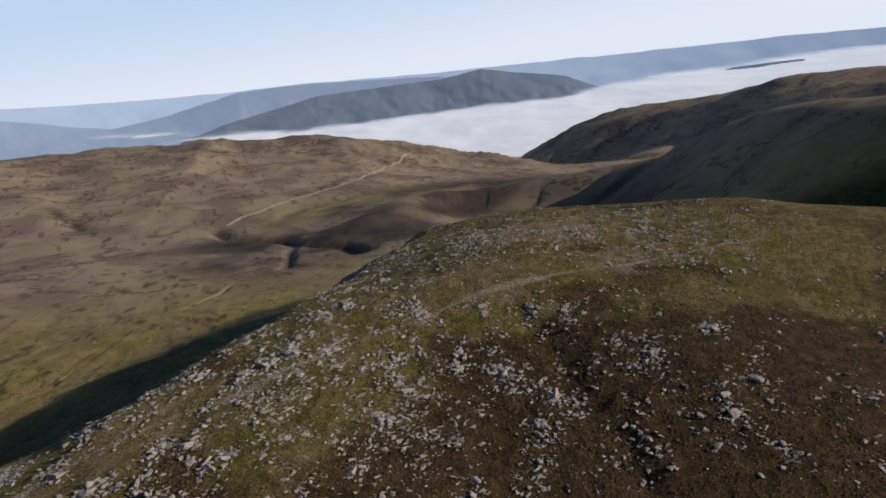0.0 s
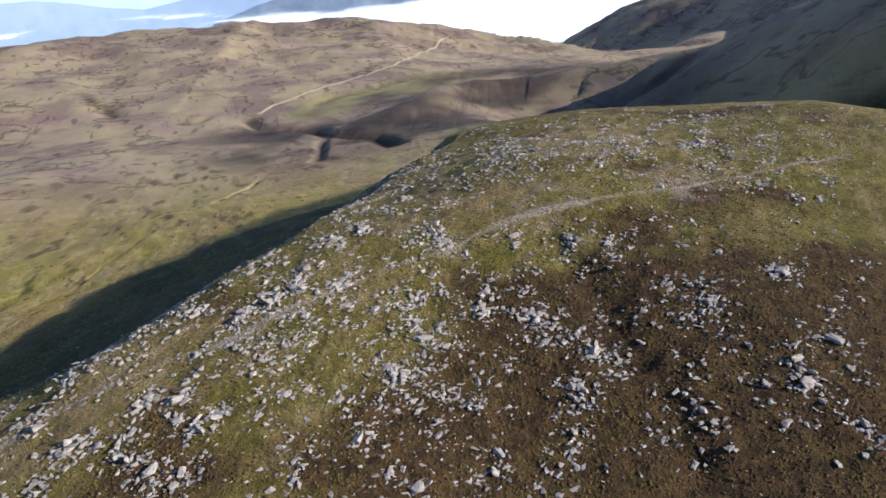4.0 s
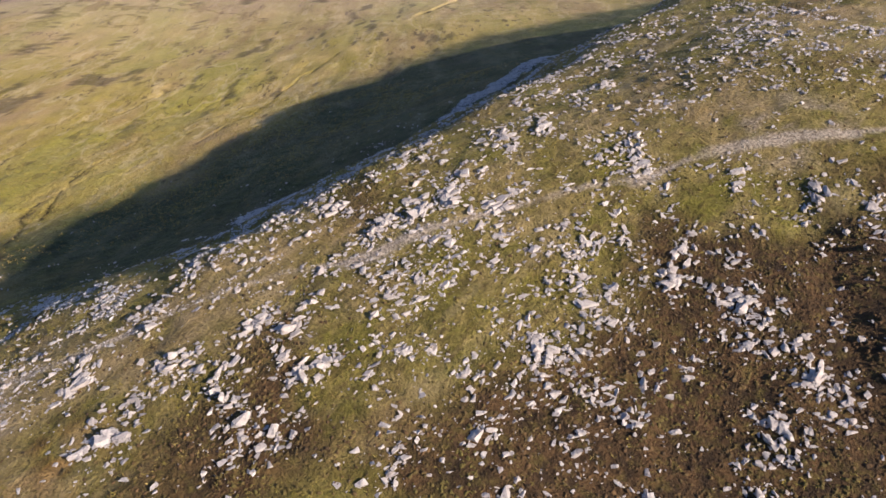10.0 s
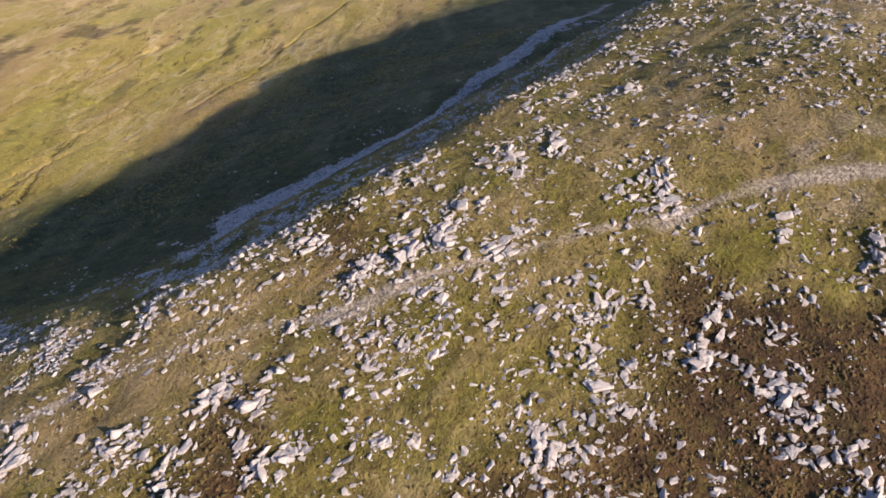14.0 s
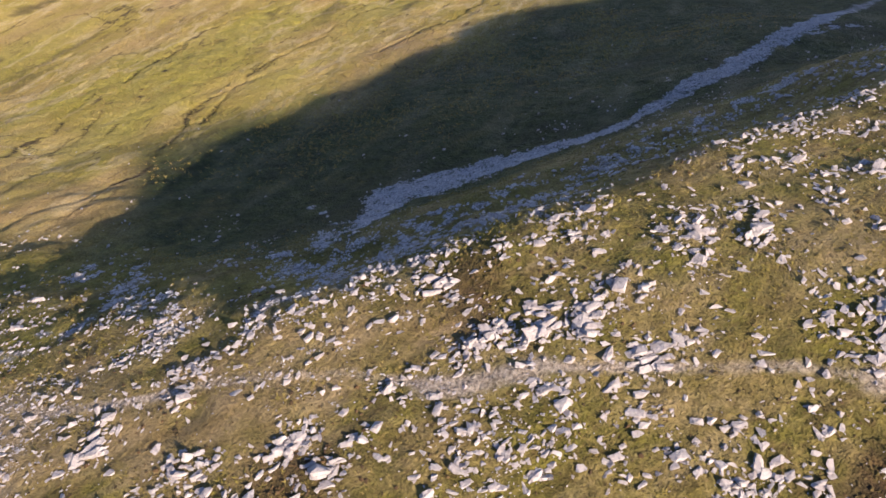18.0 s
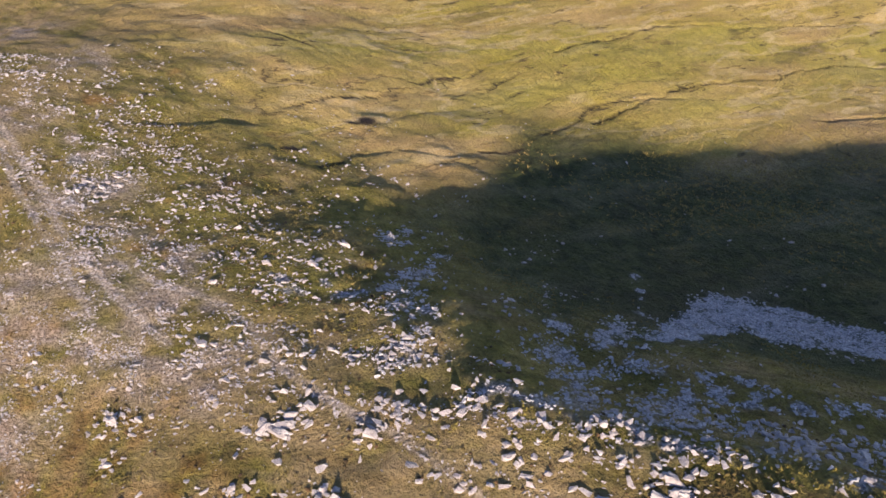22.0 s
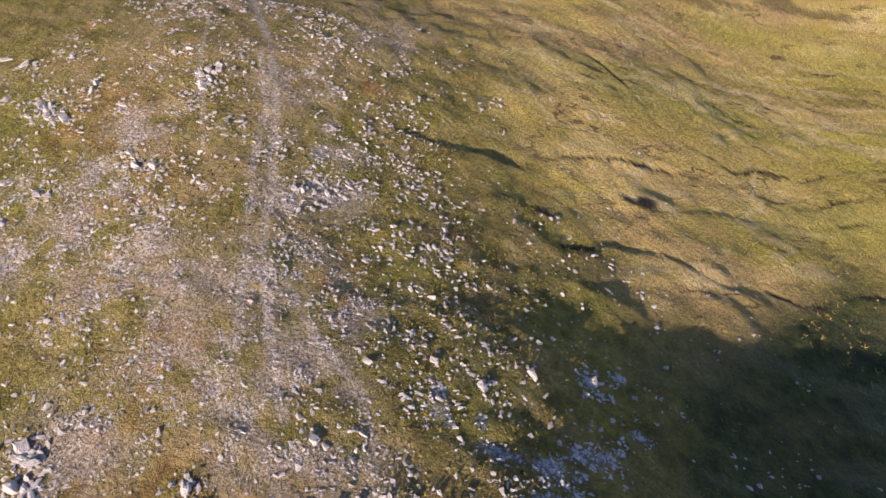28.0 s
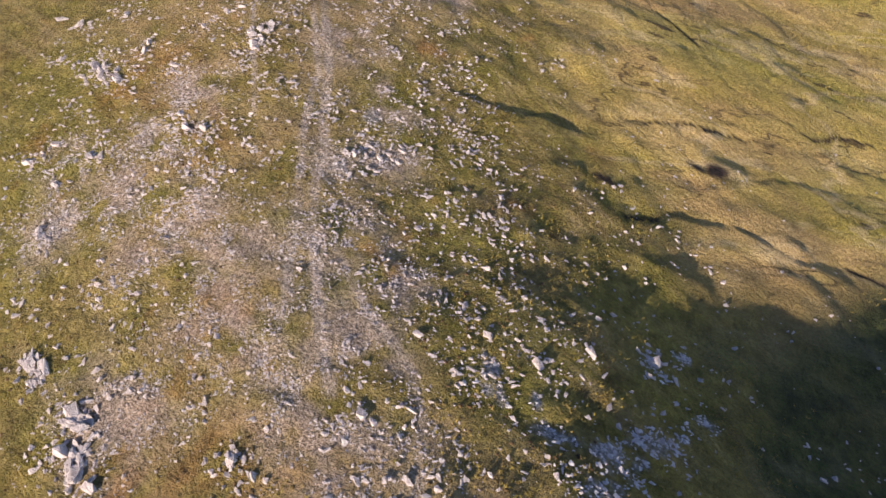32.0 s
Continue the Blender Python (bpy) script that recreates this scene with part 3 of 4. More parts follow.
def axis(lo, hi, step, reach, grow_up, grow_down, most_up=160):
    a = list(np.arange(lo, hi, step))
    for sign, grow, most in ((1, grow_up, most_up), (-1, grow_down, 200)):
        d, p = step, a[-1] if sign > 0 else a[0]
        while abs(p) < reach:
            d = min(d * grow, most)
            p += sign * d
            a.append(p)
    return np.array(sorted(a))


def build_ground():
    xs, ys = axis(-170, 55, 0.51, 4800, 1.05, 1.027), axis(8, 180, 0.51, 4800, 1.015, 1.07, 60)
    gx, gy = np.meshgrid(xs, ys)
    gx, gy = gx.ravel(), gy.ravel()
    gz = land(gx, gy)
    nx, ny = len(xs), len(ys)
    i = np.arange(nx * ny).reshape(ny, nx)
    faces = np.stack([i[:-1, :-1], i[:-1, 1:], i[1:, 1:], i[1:, :-1]], -1).reshape(-1, 4)
    me = array_mesh("ground", np.stack([gx, gy, gz], 1), faces, GROUND, True)
    s = near_land(gx, gy)[1]
    dist = np.hypot(gx, gy)
    slope = np.clip(s, 0, 1)
    masks = {
        "valley": ease(slope + 0.5 * fbm(gx / 6, gy / 6, 3, 71) + 0.3 * ease(-gx, 84, 106), 0.55, 1.0),
        "distance": ease(dist, 260, 620),
        # dark slope colour, carried out to the edge of the ridge's cast shadow
        "bank_shade": (1 - ease(bend(gx, gy) - 0.4 * np.clip(gy - 105, 0, 110) + 14 * fbm(gx / 12, gy / 12, 4, 77), 50, 72)) * ease(gx + 26 * ease(gy, 86, 106) + 8 * fbm(gx / 8, gy / 8, 3, 78), -98, -82),
        "meadow": spots(gx, gy, MEADOW, 0.5), "ling_shade": ling_shade_at(gx, gy),
        "heather": heather_at(gx, gy),
        "green": ease(-gx, 40, 58) * (1 - 0.8 * ease(-gx, 82, 100)) * ease(fbm(gx / 7, gy / 7, 4, 79), -0.2, 0.12),
        "rust": np.clip(spots(gx, gy, RUST, 0.7) + ease(-gx, 40, 52) * ease(fbm(gx / 5, gy / 5, 4, 70), 0.18, 0.3), 0, 1) * ease(fbm(gx / 1.7, gy / 1.7, 4, 72), -0.2, 0.15),
        "dry": 0.85 * spots(gx, gy, DRY, 0.8) * ease(fbm(gx / 3, gy / 3, 3, 73), -0.25, 0.15),
        "gravel": spots(gx, gy, GRAVEL, 0.7) * ease(fbm(gx / 2.2, gy / 2.2, 4, 75), -0.14, 0.12),
        "path": paths_at(gx, gy), "scree": ease(scree_at(gx, gy), 0.3, 0.95), "peat": peat_at(gx, gy),
    }
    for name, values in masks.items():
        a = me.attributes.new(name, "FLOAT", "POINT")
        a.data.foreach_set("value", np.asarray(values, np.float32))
    return tagged(new("ground", me), "grassy moorland hilltop falling to a wide brown valley", "ground", kind="structure")


build_ground()


# ---- stones ----
def stone_shape(seed, boxy=0.6, points=13, flat=0.62):
    """A unit block with broken faces: corners of a box, knocked about."""
    r = random.Random(seed)
    bm = bmesh.new()
    for k in range(points):
        v = Vector((r.uniform(-1, 1), r.uniform(-1, 1), r.uniform(-1, 1)))
        big = max(abs(c) for c in v)
        v = v.normalized() * (1 - boxy) + v / big * boxy
        bm.verts.new((v.x * 0.55, v.y * 0.42, v.z * flat * 0.5))
    out = bmesh.ops.convex_hull(bm, input=bm.verts)
    bmesh.ops.delete(bm, geom=[g for g in out["geom_interior"] if isinstance(g, bmesh.types.BMVert)], context="VERTS")
    bmesh.ops.triangulate(bm, faces=bm.faces)
    bm.normal_update()
    return bm


def shape_arrays(bm):
    bm.verts.index_update()
    v = np.array([p.co[:] for p in bm.verts])
    t = np.array([[p.index for p in fc.verts] for fc in bm.faces])
    bm.free()
    return v, t


PEBBLES = [shape_arrays(stone_shape(100 + k, 0.5, 9)) for k in range(10)]


def scatter(name, xs, ys, sizes, shapes, mat, label, category, sink=0.05, lean=0.2, seed=3, lift=0.0, tall=0.62, strike=1.15, spread=0.75):
    """Many small pieces in one mesh, each set into the ground."""
    r = np.random.default_rng(seed)
    zs = land(xs, ys) + lift
    kind = r.integers(0, len(shapes), len(xs))
    verts, tris, n = [], [], 0
    for k, (v, t) in enumerate(shapes):
        m = kind == k
        c = int(m.sum())
        if not c:
            continue
        yaw = r.normal(strike, spread, c) + np.pi * r.integers(0, 2, c)
        tilt_x, tilt_y = r.normal(0, lean, c), r.normal(0, lean, c)
        p = v[None] * sizes[m][:, None, None] * np.stack([r.uniform(0.8, 1.6, c), r.uniform(0.7, 1.15, c), tall * r.uniform(0.7, 1.3, c)], 1)[:, None, :]
        x = p[..., 0] * np.cos(tilt_y)[:, None] + p[..., 2] * np.sin(tilt_y)[:, None]
        z = -p[..., 0] * np.sin(tilt_y)[:, None] + p[..., 2] * np.cos(tilt_y)[:, None]
        y = p[..., 1] * np.cos(tilt_x)[:, None] - z * np.sin(tilt_x)[:, None]
        z = p[..., 1] * np.sin(tilt_x)[:, None] + z * np.cos(tilt_x)[:, None]
        q = np.stack([x * np.cos(yaw)[:, None] - y * np.sin(yaw)[:, None] + xs[m][:, None],
                      x * np.sin(yaw)[:, None] + y * np.cos(yaw)[:, None] + ys[m][:, None],
                      z + (zs[m] + sizes[m] * sink)[:, None]], -1)
        verts.append(q.reshape(-1, 3))
        tris.append((t[None] + (np.arange(c) * len(v))[:, None, None] + n).reshape(-1, 3))
        n += c * len(v)
    me = array_mesh(name, np.concatenate(verts), np.concatenate(tris), mat)
    return tagged(new(name, me), label, category, kind="stuff")


def sow(count, box, weight, seed):
    """Places in a box, thinned by a weight between 0 and 1."""
    r = np.random.default_rng(seed)
    x, y = r.uniform(box[0], box[1], count), r.uniform(box[2], box[3], count)
    keep = r.random(count) < weight(x, y)
    return x[keep], y[keep], r


CLUSTERS = [
    (-80.8, 49.0, 2.2), (-84.0, 54.6, 2.0), (-82.6, 57.1, 1.6), (-88.2, 46.5, 2.0), (-84.3, 43.0, 2.6), (-89.2, 38.0, 2.0), (-98.0, 25.9, 2.2), (-93.9, 26.4, 1.6),
    (-80.0, 26.6, 2.4), (-99.0, 18.0, 2.6), (-117.6, 33.9, 2.4), (-114.7, 38.1, 1.6), (-113.0, 47.8, 1.8), (-112.4, 10.3, 2.2), (-77.7, 59.4, 1.8), (-90.4, 33.0, 1.6),
    (-84.8, 30.0, 1.4), (-71.0, 31.8, 2.4), (-73.2, 26.6, 2.0), (-4.6, 105.4, 2.0), (-24.6, 96.0, 2.4), (-28.7, 91.6, 2.0), (-17.1, 95.2, 1.6), (-31.3, 76.1, 1.5),
]
CLUSTERS += [
    (-26.6, 72.2, 1.8), (-9.5, 79.7, 2.0), (-6.3, 85.2, 1.6), (6.8, 87.7, 1.6), (-20.7, 109.0, 1.4), (-16.6, 112.4, 1.4), (4.9, 104.0, 1.3), (1.6, 95.0, 1.2),
    (9.5, 84.7, 1.8), (-27.1, 82.3, 1.6), (-34.2, 76.5, 1.2), (-19.6, 75.4, 1.8), (-19.9, 86.0, 1.8), (-39.2, 68.5, 2.0), (-34.3, 67.8, 1.6), (-55.1, 77.1, 2.2),
    (-3.0, 76.6, 1.8), (-31.8, 67.1, 1.6), (22.7, 90.6, 2.2), (25.1, 86.0, 2.0), (33.6, 80.0, 1.6), (35.0, 68.8, 2.2), (34.3, 93.1, 1.6), (48.5, 77.2, 1.6),
    (9.7, 76.9, 1.6),
]


def stony(x, y):
    """How thickly loose stones lie on the hilltop."""
    d = bend(x, y)
    top = 1 - ease(d, 1, 6)
    band = np.exp(-((d + 3) / 6) ** 2) * 0.8
    ribs = np.exp(-((x + 22) ** 2 / 420 + (y - 92) ** 2 / 420)) * 0.7
    south = np.exp(-((x + 24) ** 2 / 900 + (y - 70) ** 2 / 300)) * 0.55
    east = np.exp(-((x - 12) ** 2 / 900 + (y - 84) ** 2 / 500)) * 0.3
    brow = np.exp(-((x - 18) ** 2 / 1500 + (y - 136) ** 2 / 300)) * 0.9
    west = 0.75 * ease(-x, 46, 62) * (0.45 + 0.8 * ease(-y, -50, -20))
    rim = 0.9 * np.exp(-(along(x, y, [(-118, 30), (-99, 37), (-93, 45), (-88, 49), (-84, 56), (-78, 62), (-74, 65)])[0] / 4.5) ** 2)
    clump = ease(fbm(x / 4.2, y / 4.2, 4, 81), 0.06, 0.26)
    lines = ease(fbm((x * 0.89 - y * 0.45) / 2.2, (x * 0.45 + y * 0.89) / 12, 3, 83), 0.02, 0.24)
    w = (0.10 + band + ribs + south + east + brow + west + rim) * (0.08 + 0.85 * clump + 0.75 * lines) * top + 0.85 * spots(x, y, CLUSTERS, 0.7) * ease(fbm(x / 1.3, y / 1.3, 3, 87), -0.12, 0.16)
    return np.clip(w * (1 - 0.9 * paths_at(x, y)), 0, 1)


# boulders: place and breadth, zone by zone
RIB_ROCKS_A = [(-25.3, 92.8, 2.2), (-25.1, 94.2, 1.8), (-23.0, 95.4, 2.0), (-22.3, 99.9, 2.6), (-28.7, 91.2, 1.8), (-28.9, 89.8, 2.0),
    (-28.4, 92.3, 1.4), (-33.0, 92.5, 1.2), (-34.9, 93.1, 1.9), (-27.2, 97.8, 1.4), (-20.7, 109.8, 2.1), (-22.6, 106.9, 1.5),
    (-20.4, 105.6, 1.2), (-18.5, 105.1, 1.7), (-20.6, 100.6, 1.4), (-16.7, 112.6, 1.8), (-16.1, 111.2, 2.1), (-17.3, 122.1, 2.1),
    (-11.3, 124.2, 1.8), (-19.9, 94.2, 1.5), (-18.1, 95.8, 1.8), (-17.3, 96.6, 1.6), (-16.6, 98.0, 1.4), (-22.0, 89.3, 1.5),
    (-20.3, 89.0, 1.7), (-16.1, 91.4, 1.7), (-16.5, 92.9, 1.3), (-31.6, 83.1, 1.7), (-28.4, 84.5, 1.3), (-25.8, 82.6, 1.0),
    (-12.4, 90.5, 1.7), (-15.5, 88.1, 1.4)]
RIB_ROCKS_B = [(-8.1, 92.8, 1.5), (-8.3, 91.3, 1.2), (-4.6, 93.7, 1.3), (-6.8, 98.2, 1.3), (-5.5, 97.1, 1.1), (-1.4, 101.8, 1.4),
    (-7.4, 104.5, 1.7), (-5.4, 109.5, 1.8), (-6.1, 107.6, 1.5), (-4.5, 107.7, 1.2), (-5.1, 105.4, 1.4), (-4.1, 104.7, 1.9),
    (-4.9, 103.5, 1.4), (-3.4, 103.4, 1.2), (-31.0, 75.7, 2.5), (-34.5, 76.4, 1.8), (-30.1, 79.0, 1.3), (-23.6, 81.1, 1.4),
    (-24.8, 80.4, 1.0), (-28.0, 79.0, 0.8), (-45.2, 73.5, 1.5), (-48.5, 74.5, 1.0), (-40.4, 69.1, 1.8), (-47.6, 66.4, 2.0),
    (-48.0, 65.1, 1.8), (-24.0, 78.6, 1.4), (-37.1, 94.3, 1.2), (-35.6, 88.1, 1.4), (-40.4, 83.0, 1.2), (-10.3, 94.4, 1.3),
    (-20.8, 84.9, 1.2), (-19.4, 85.5, 1.0)]
RIB_ROCKS = RIB_ROCKS_A + RIB_ROCKS_B
SLOPE_ROCKS_A = [(5.1, 104.7, 2.2), (5.2, 103.1, 1.6), (6.8, 107.7, 0.8), (7.8, 97.1, 1.3), (12.2, 104.0, 1.6), (11.5, 99.4, 1.3),
    (1.6, 95.9, 1.2), (1.1, 94.1, 1.2), (0.4, 89.3, 1.9), (5.7, 93.2, 1.2), (2.0, 90.5, 1.0), (7.2, 91.0, 1.0),
    (3.9, 89.5, 1.4), (5.3, 89.8, 1.4), (6.6, 87.8, 2.1), (7.2, 84.2, 1.4), (9.9, 84.6, 1.6), (10.9, 85.5, 1.2),
    (-3.8, 83.9, 1.6), (-4.5, 87.7, 1.4), (-7.3, 88.4, 1.4), (-6.2, 85.3, 2.0), (-7.2, 86.8, 1.1), (-9.8, 85.7, 0.9),
    (-7.9, 79.8, 1.3), (-9.3, 79.3, 1.7), (-9.8, 80.5, 1.1), (-8.5, 77.3, 1.3), (-11.0, 82.5, 1.1), (-5.1, 76.6, 1.0),
    (12.3, 82.4, 2.3), (-0.5, 78.8, 1.3)]
SLOPE_ROCKS_B = [(-3.9, 81.1, 0.9), (-17.7, 77.0, 1.3), (-19.9, 75.8, 1.5), (-22.7, 76.0, 1.1), (-26.0, 73.1, 1.8), (-27.3, 71.1, 2.0),
    (-30.0, 72.4, 1.8), (-38.6, 70.2, 1.5), (-41.1, 65.7, 1.5), (-34.2, 68.0, 1.8), (-31.9, 67.5, 1.1), (-22.2, 72.9, 1.1),
    (-14.4, 75.2, 1.0), (-13.7, 74.0, 1.0), (-20.8, 72.3, 0.8)]
SLOPE_ROCKS = SLOPE_ROCKS_A + SLOPE_ROCKS_B
HEATH_ROCKS_A = [(27.7, 75.3, 1.8), (31.6, 78.0, 2.5), (31.5, 74.9, 2.6), (35.8, 92.9, 2.6), (36.4, 80.5, 2.6), (38.1, 85.1, 1.4),
    (27.4, 73.3, 1.2), (28.0, 70.8, 1.5), (18.6, 87.4, 1.4), (22.3, 85.4, 1.4), (26.0, 88.1, 1.7), (16.6, 70.6, 1.1),
    (9.3, 77.7, 1.8), (8.6, 72.1, 1.7), (9.8, 75.1, 1.2), (0.8, 67.4, 2.1), (1.3, 69.4, 1.4), (-6.1, 64.6, 2.1),
    (-8.6, 66.4, 1.6), (-4.4, 73.1, 1.4), (-4.4, 71.3, 1.4), (-12.0, 70.2, 1.9), (-11.0, 71.0, 1.4), (-33.0, 67.5, 1.8),
    (-30.2, 65.7, 2.3), (-27.3, 65.7, 1.7), (-27.5, 64.1, 1.4), (39.7, 137.9, 2.6), (27.8, 117.3, 1.9), (29.2, 106.5, 1.6),
    (30.0, 97.5, 1.5), (17.1, 101.8, 2.2)]
HEATH_ROCKS_B = [(27.1, 131.2, 1.4), (17.9, 140.4, 1.5), (53.1, 126.3, 1.5), (50.3, 139.1, 1.5)]
HEATH_ROCKS = HEATH_ROCKS_A + HEATH_ROCKS_B
SOUTH_ROCKS = [(-52.6, 32.1, 1.4), (-51.0, 33.8, 1.3), (-50.3, 38.9, 2.5), (-49.6, 40.4, 2.0), (-47.6, 40.7, 2.6), (-46.7, 42.7, 2.6),
    (-46.3, 44.5, 1.9), (-54.6, 41.1, 1.0), (-53.9, 42.7, 1.0), (-52.0, 52.7, 1.8), (-50.6, 52.3, 0.7), (-51.6, 55.0, 1.5),
    (-90.8, 11.4, 2.0), (-86.8, 7.2, 2.3), (-85.3, 12.2, 2.6), (-96.3, 23.9, 2.2), (-99.9, 23.9, 1.9), (-69.4, 17.8, 1.8),
    (-80.7, 26.0, 2.0), (-82.5, 23.8, 1.7), (-99.7, 43.9, 1.2), (-86.8, 45.7, 1.3), (-87.5, 47.3, 1.1), (-86.1, 43.5, 1.2),
    (-93.6, -5.1, 2.0), (-92.5, 10.9, 1.8), (-101.0, 23.2, 2.2), (-95.8, 24.3, 1.8), (-74.2, 13.1, 1.9), (-73.9, 18.4, 2.1), (-64.0, 21.0, 1.8), (-81.4, 27.7, 1.8),
    (-87.8, 43.8, 1.3), (-85.6, 42.4, 1.2), (-89.3, 47.0, 1.4), (-103.0, 17.5, 1.8), (-97.2, 2.9, 2.0), (-92.0, 31.5, 1.4), (-97.7, 15.3, 1.9), (-89.6, 17.3, 1.8), (-93.2, -1.7, 2.4), (-86.5, 1.8, 1.6), (-71.1, 11.9, 2.1), (-63.4, 21.6, 1.5)]
EDGE_ROCKS = [(-52.4, 60.8, 0.8), (-48.0, 53.1, 1.0), (-40.9, 61.4, 2.3), (-42.3, 59.8, 1.6), (-39.6, 62.1, 2.0), (-36.9, 69.7, 1.3),
    (-48.9, 67.3, 1.7), (-43.3, 62.9, 0.9), (-32.9, 98.5, 1.5), (-31.0, 104.1, 1.4), (-30.2, 100.6, 1.5), (-28.6, 102.9, 1.3),
    (-76.8, 77.9, 1.7), (-68.3, 80.1, 0.9), (-52.5, 77.9, 0.7), (-41.4, 83.1, 1.1), (-37.9, 83.9, 0.8), (-43.4, 81.9, 1.1),
    (-44.9, 83.4, 0.8)]
ALL_ROCKS = RIB_ROCKS + SLOPE_ROCKS + HEATH_ROCKS + SOUTH_ROCKS + EDGE_ROCKS


def beside(x, y):
    """Broken stone round the larger rocks."""
    out = np.zeros(len(x))
    for px, py, s in ALL_ROCKS:
        m = (np.abs(x - px) < 3 * s) & (np.abs(y - py) < 3 * s)
        out[m] = np.maximum(out[m], np.exp(-((x[m] - px) ** 2 + (y[m] - py) ** 2) / (0.85 * s) ** 2))
    return out


BOX = (-125, 62, -2, 175)
x, y, r = sow(470000, BOX, lambda x, y: 0.5 * stony(x, y), 21)
scatter("loose_stones", x, y, (0.13 + 0.68 * r.random(len(x)) ** 3.3) * (1 - 0.22 * ease(-x, 45, 62)), PEBBLES, ROCK, "pale angular quartzite stones strewn over the hilltop turf", "stones", seed=4)
x, y, r = sow(160000, BOX, lambda x, y: 0.8 * beside(x, y), 28)
scatter("broken_rock", x, y, 0.2 + 0.55 * r.random(len(x)) ** 2.0, PEBBLES, ROCK, "broken pale rock heaped round the larger boulders", "stones", seed=9)
x, y, r = sow(60000, (-22, 75, 66, 165), lambda x, y: 0.42 * ease(fbm(x / 5.5, y / 4, 4, 85), 0.05, 0.24) * (0.25 + np.exp(-((x - 22) ** 2 / 1800 + (y - 138) ** 2 / 260)) + 0.7 * np.exp(-((x - 18) ** 2 / 500 + (y - 90) ** 2 / 500))) * (1 - paths_at(x, y)) * (1 - ease(bend(x, y), 0, 5)), 29)
scatter("brow_stones", x, y, 0.3 + 0.7 * r.random(len(x)) ** 2.2, PEBBLES, ROCK, "pale blocks lying in clusters over the far brow and heather", "stones", seed=10)
x, y, r = sow(300000, (-95, -28, 5, 95), lambda x, y: np.clip(0.75 * spots(x, y, GRAVEL, 0.9) * ease(fbm(x / 1.6, y / 1.6, 4, 76), -0.1, 0.25) + 0.12 * paths_at(x, y), 0, 1) * (1 - ease(bend(x, y), 0, 5)), 22)
scatter("gravel", x, y, 0.08 + 0.26 * r.random(len(x)) ** 2.4, PEBBLES, ROCK, "fine pale gravel in bare patches of turf", "gravel", seed=5)
x, y, r = sow(420000, (-95, -18, 8, 230), lambda x, y: 0.85 * scree_at(x, y) * (0.3 + 0.7 * ease(bend(x, y), -3, 3)), 23)
scatter("scree", x, y, 0.16 + 0.32 * r.random(len(x)) ** 2.0, PEBBLES, SCREE, "blue-grey scree run down the steep shaded slope", "scree", seed=6)
x, y, r = sow(90000, (-130, 10, 38, 230), lambda x, y: 0.2 * ease(bend(x, y), 1, 5) * (1 - ease(bend(x, y), 10, 42)) * ease(fbm(x / 5, y / 5, 3, 88), -0.1, 0.2) + 0.004, 24)
scatter("slope_stones", x, y, 0.18 + 0.5 * r.random(len(x)) ** 3, PEBBLES, ROCK, "scattered grey stones on the steep grass slope", "stones", seed=7)


# ---- hummocks of heather and grass ----
def cushion(seed):
    r = random.Random(seed)
    bm = bmesh.new()
    for k in range(6):
        a = k * 1.047 + r.uniform(-0.3, 0.3)
        bm.verts.new((0.5 * math.cos(a) * r.uniform(0.8, 1.15), 0.5 * math.sin(a) * r.uniform(0.8, 1.15), -0.1))
    for a in (0.4 + r.uniform(-0.3, 0.3), 2.5, 4.6):
        bm.verts.new((0.26 * math.cos(a), 0.26 * math.sin(a), 0.24 + r.uniform(-0.06, 0.08)))
    bmesh.ops.convex_hull(bm, input=bm.verts)
    bmesh.ops.delete(bm, geom=[f for f in bm.faces if f.normal.z < -0.9], context="FACES_ONLY")
    bmesh.ops.triangulate(bm, faces=bm.faces)
    return bm


def tuft(seed):
    """A few bent blades."""
    r = random.Random(seed)
    v, t = [], []
    for k in range(6):
        a, l = r.uniform(0, 6.28), r.uniform(0.35, 0.75)
        w = 0.07
        n = len(v)
        v += [(-w * math.sin(a), w * math.cos(a), -0.05), (w * math.sin(a), -w * math.cos(a), -0.05), (l * math.cos(a), l * math.sin(a), r.uniform(0.14, 0.34))]
        t.append((n, n + 1, n + 2))
    return np.array(v), np.array(t)


CUSHIONS = [shape_arrays(cushion(500 + k)) for k in range(6)]
TUFTS = [tuft(600 + k) for k in range(8)]
HEATH = make_tuft_material("heather", (0.042, 0.027, 0.014), (0.12, 0.07, 0.03), (0.11, 0.088, 0.024))
GRASS = make_tuft_material("grass", (0.15, 0.125, 0.027), (0.33, 0.24, 0.08), (0.25, 0.2, 0.04))
SEDGE = make_tuft_material("sedge", (0.24, 0.18, 0.04), (0.36, 0.26, 0.09), (0.28, 0.22, 0.05))


def bare(x, y):
    return np.clip(1 - 1.2 * spots(x, y, GRAVEL, 0.7) - paths_at(x, y) - scree_at(x, y), 0, 1)


NEAR = (-105, 45, 8, 130)
x, y, r = sow(150000, NEAR, lambda x, y: (0.05 + 0.6 * heather_at(x, y)) * bare(x, y) * (1 - ease(bend(x, y), -1, 6)), 31)
scatter("heather_cushions", x, y, 0.14 + 0.3 * r.random(len(x)) ** 1.5, CUSHIONS, HEATH, "brown heather growing in low rounded cushions", "heather", sink=0.0, lean=0.1, seed=31, tall=1.0, spread=3.0)
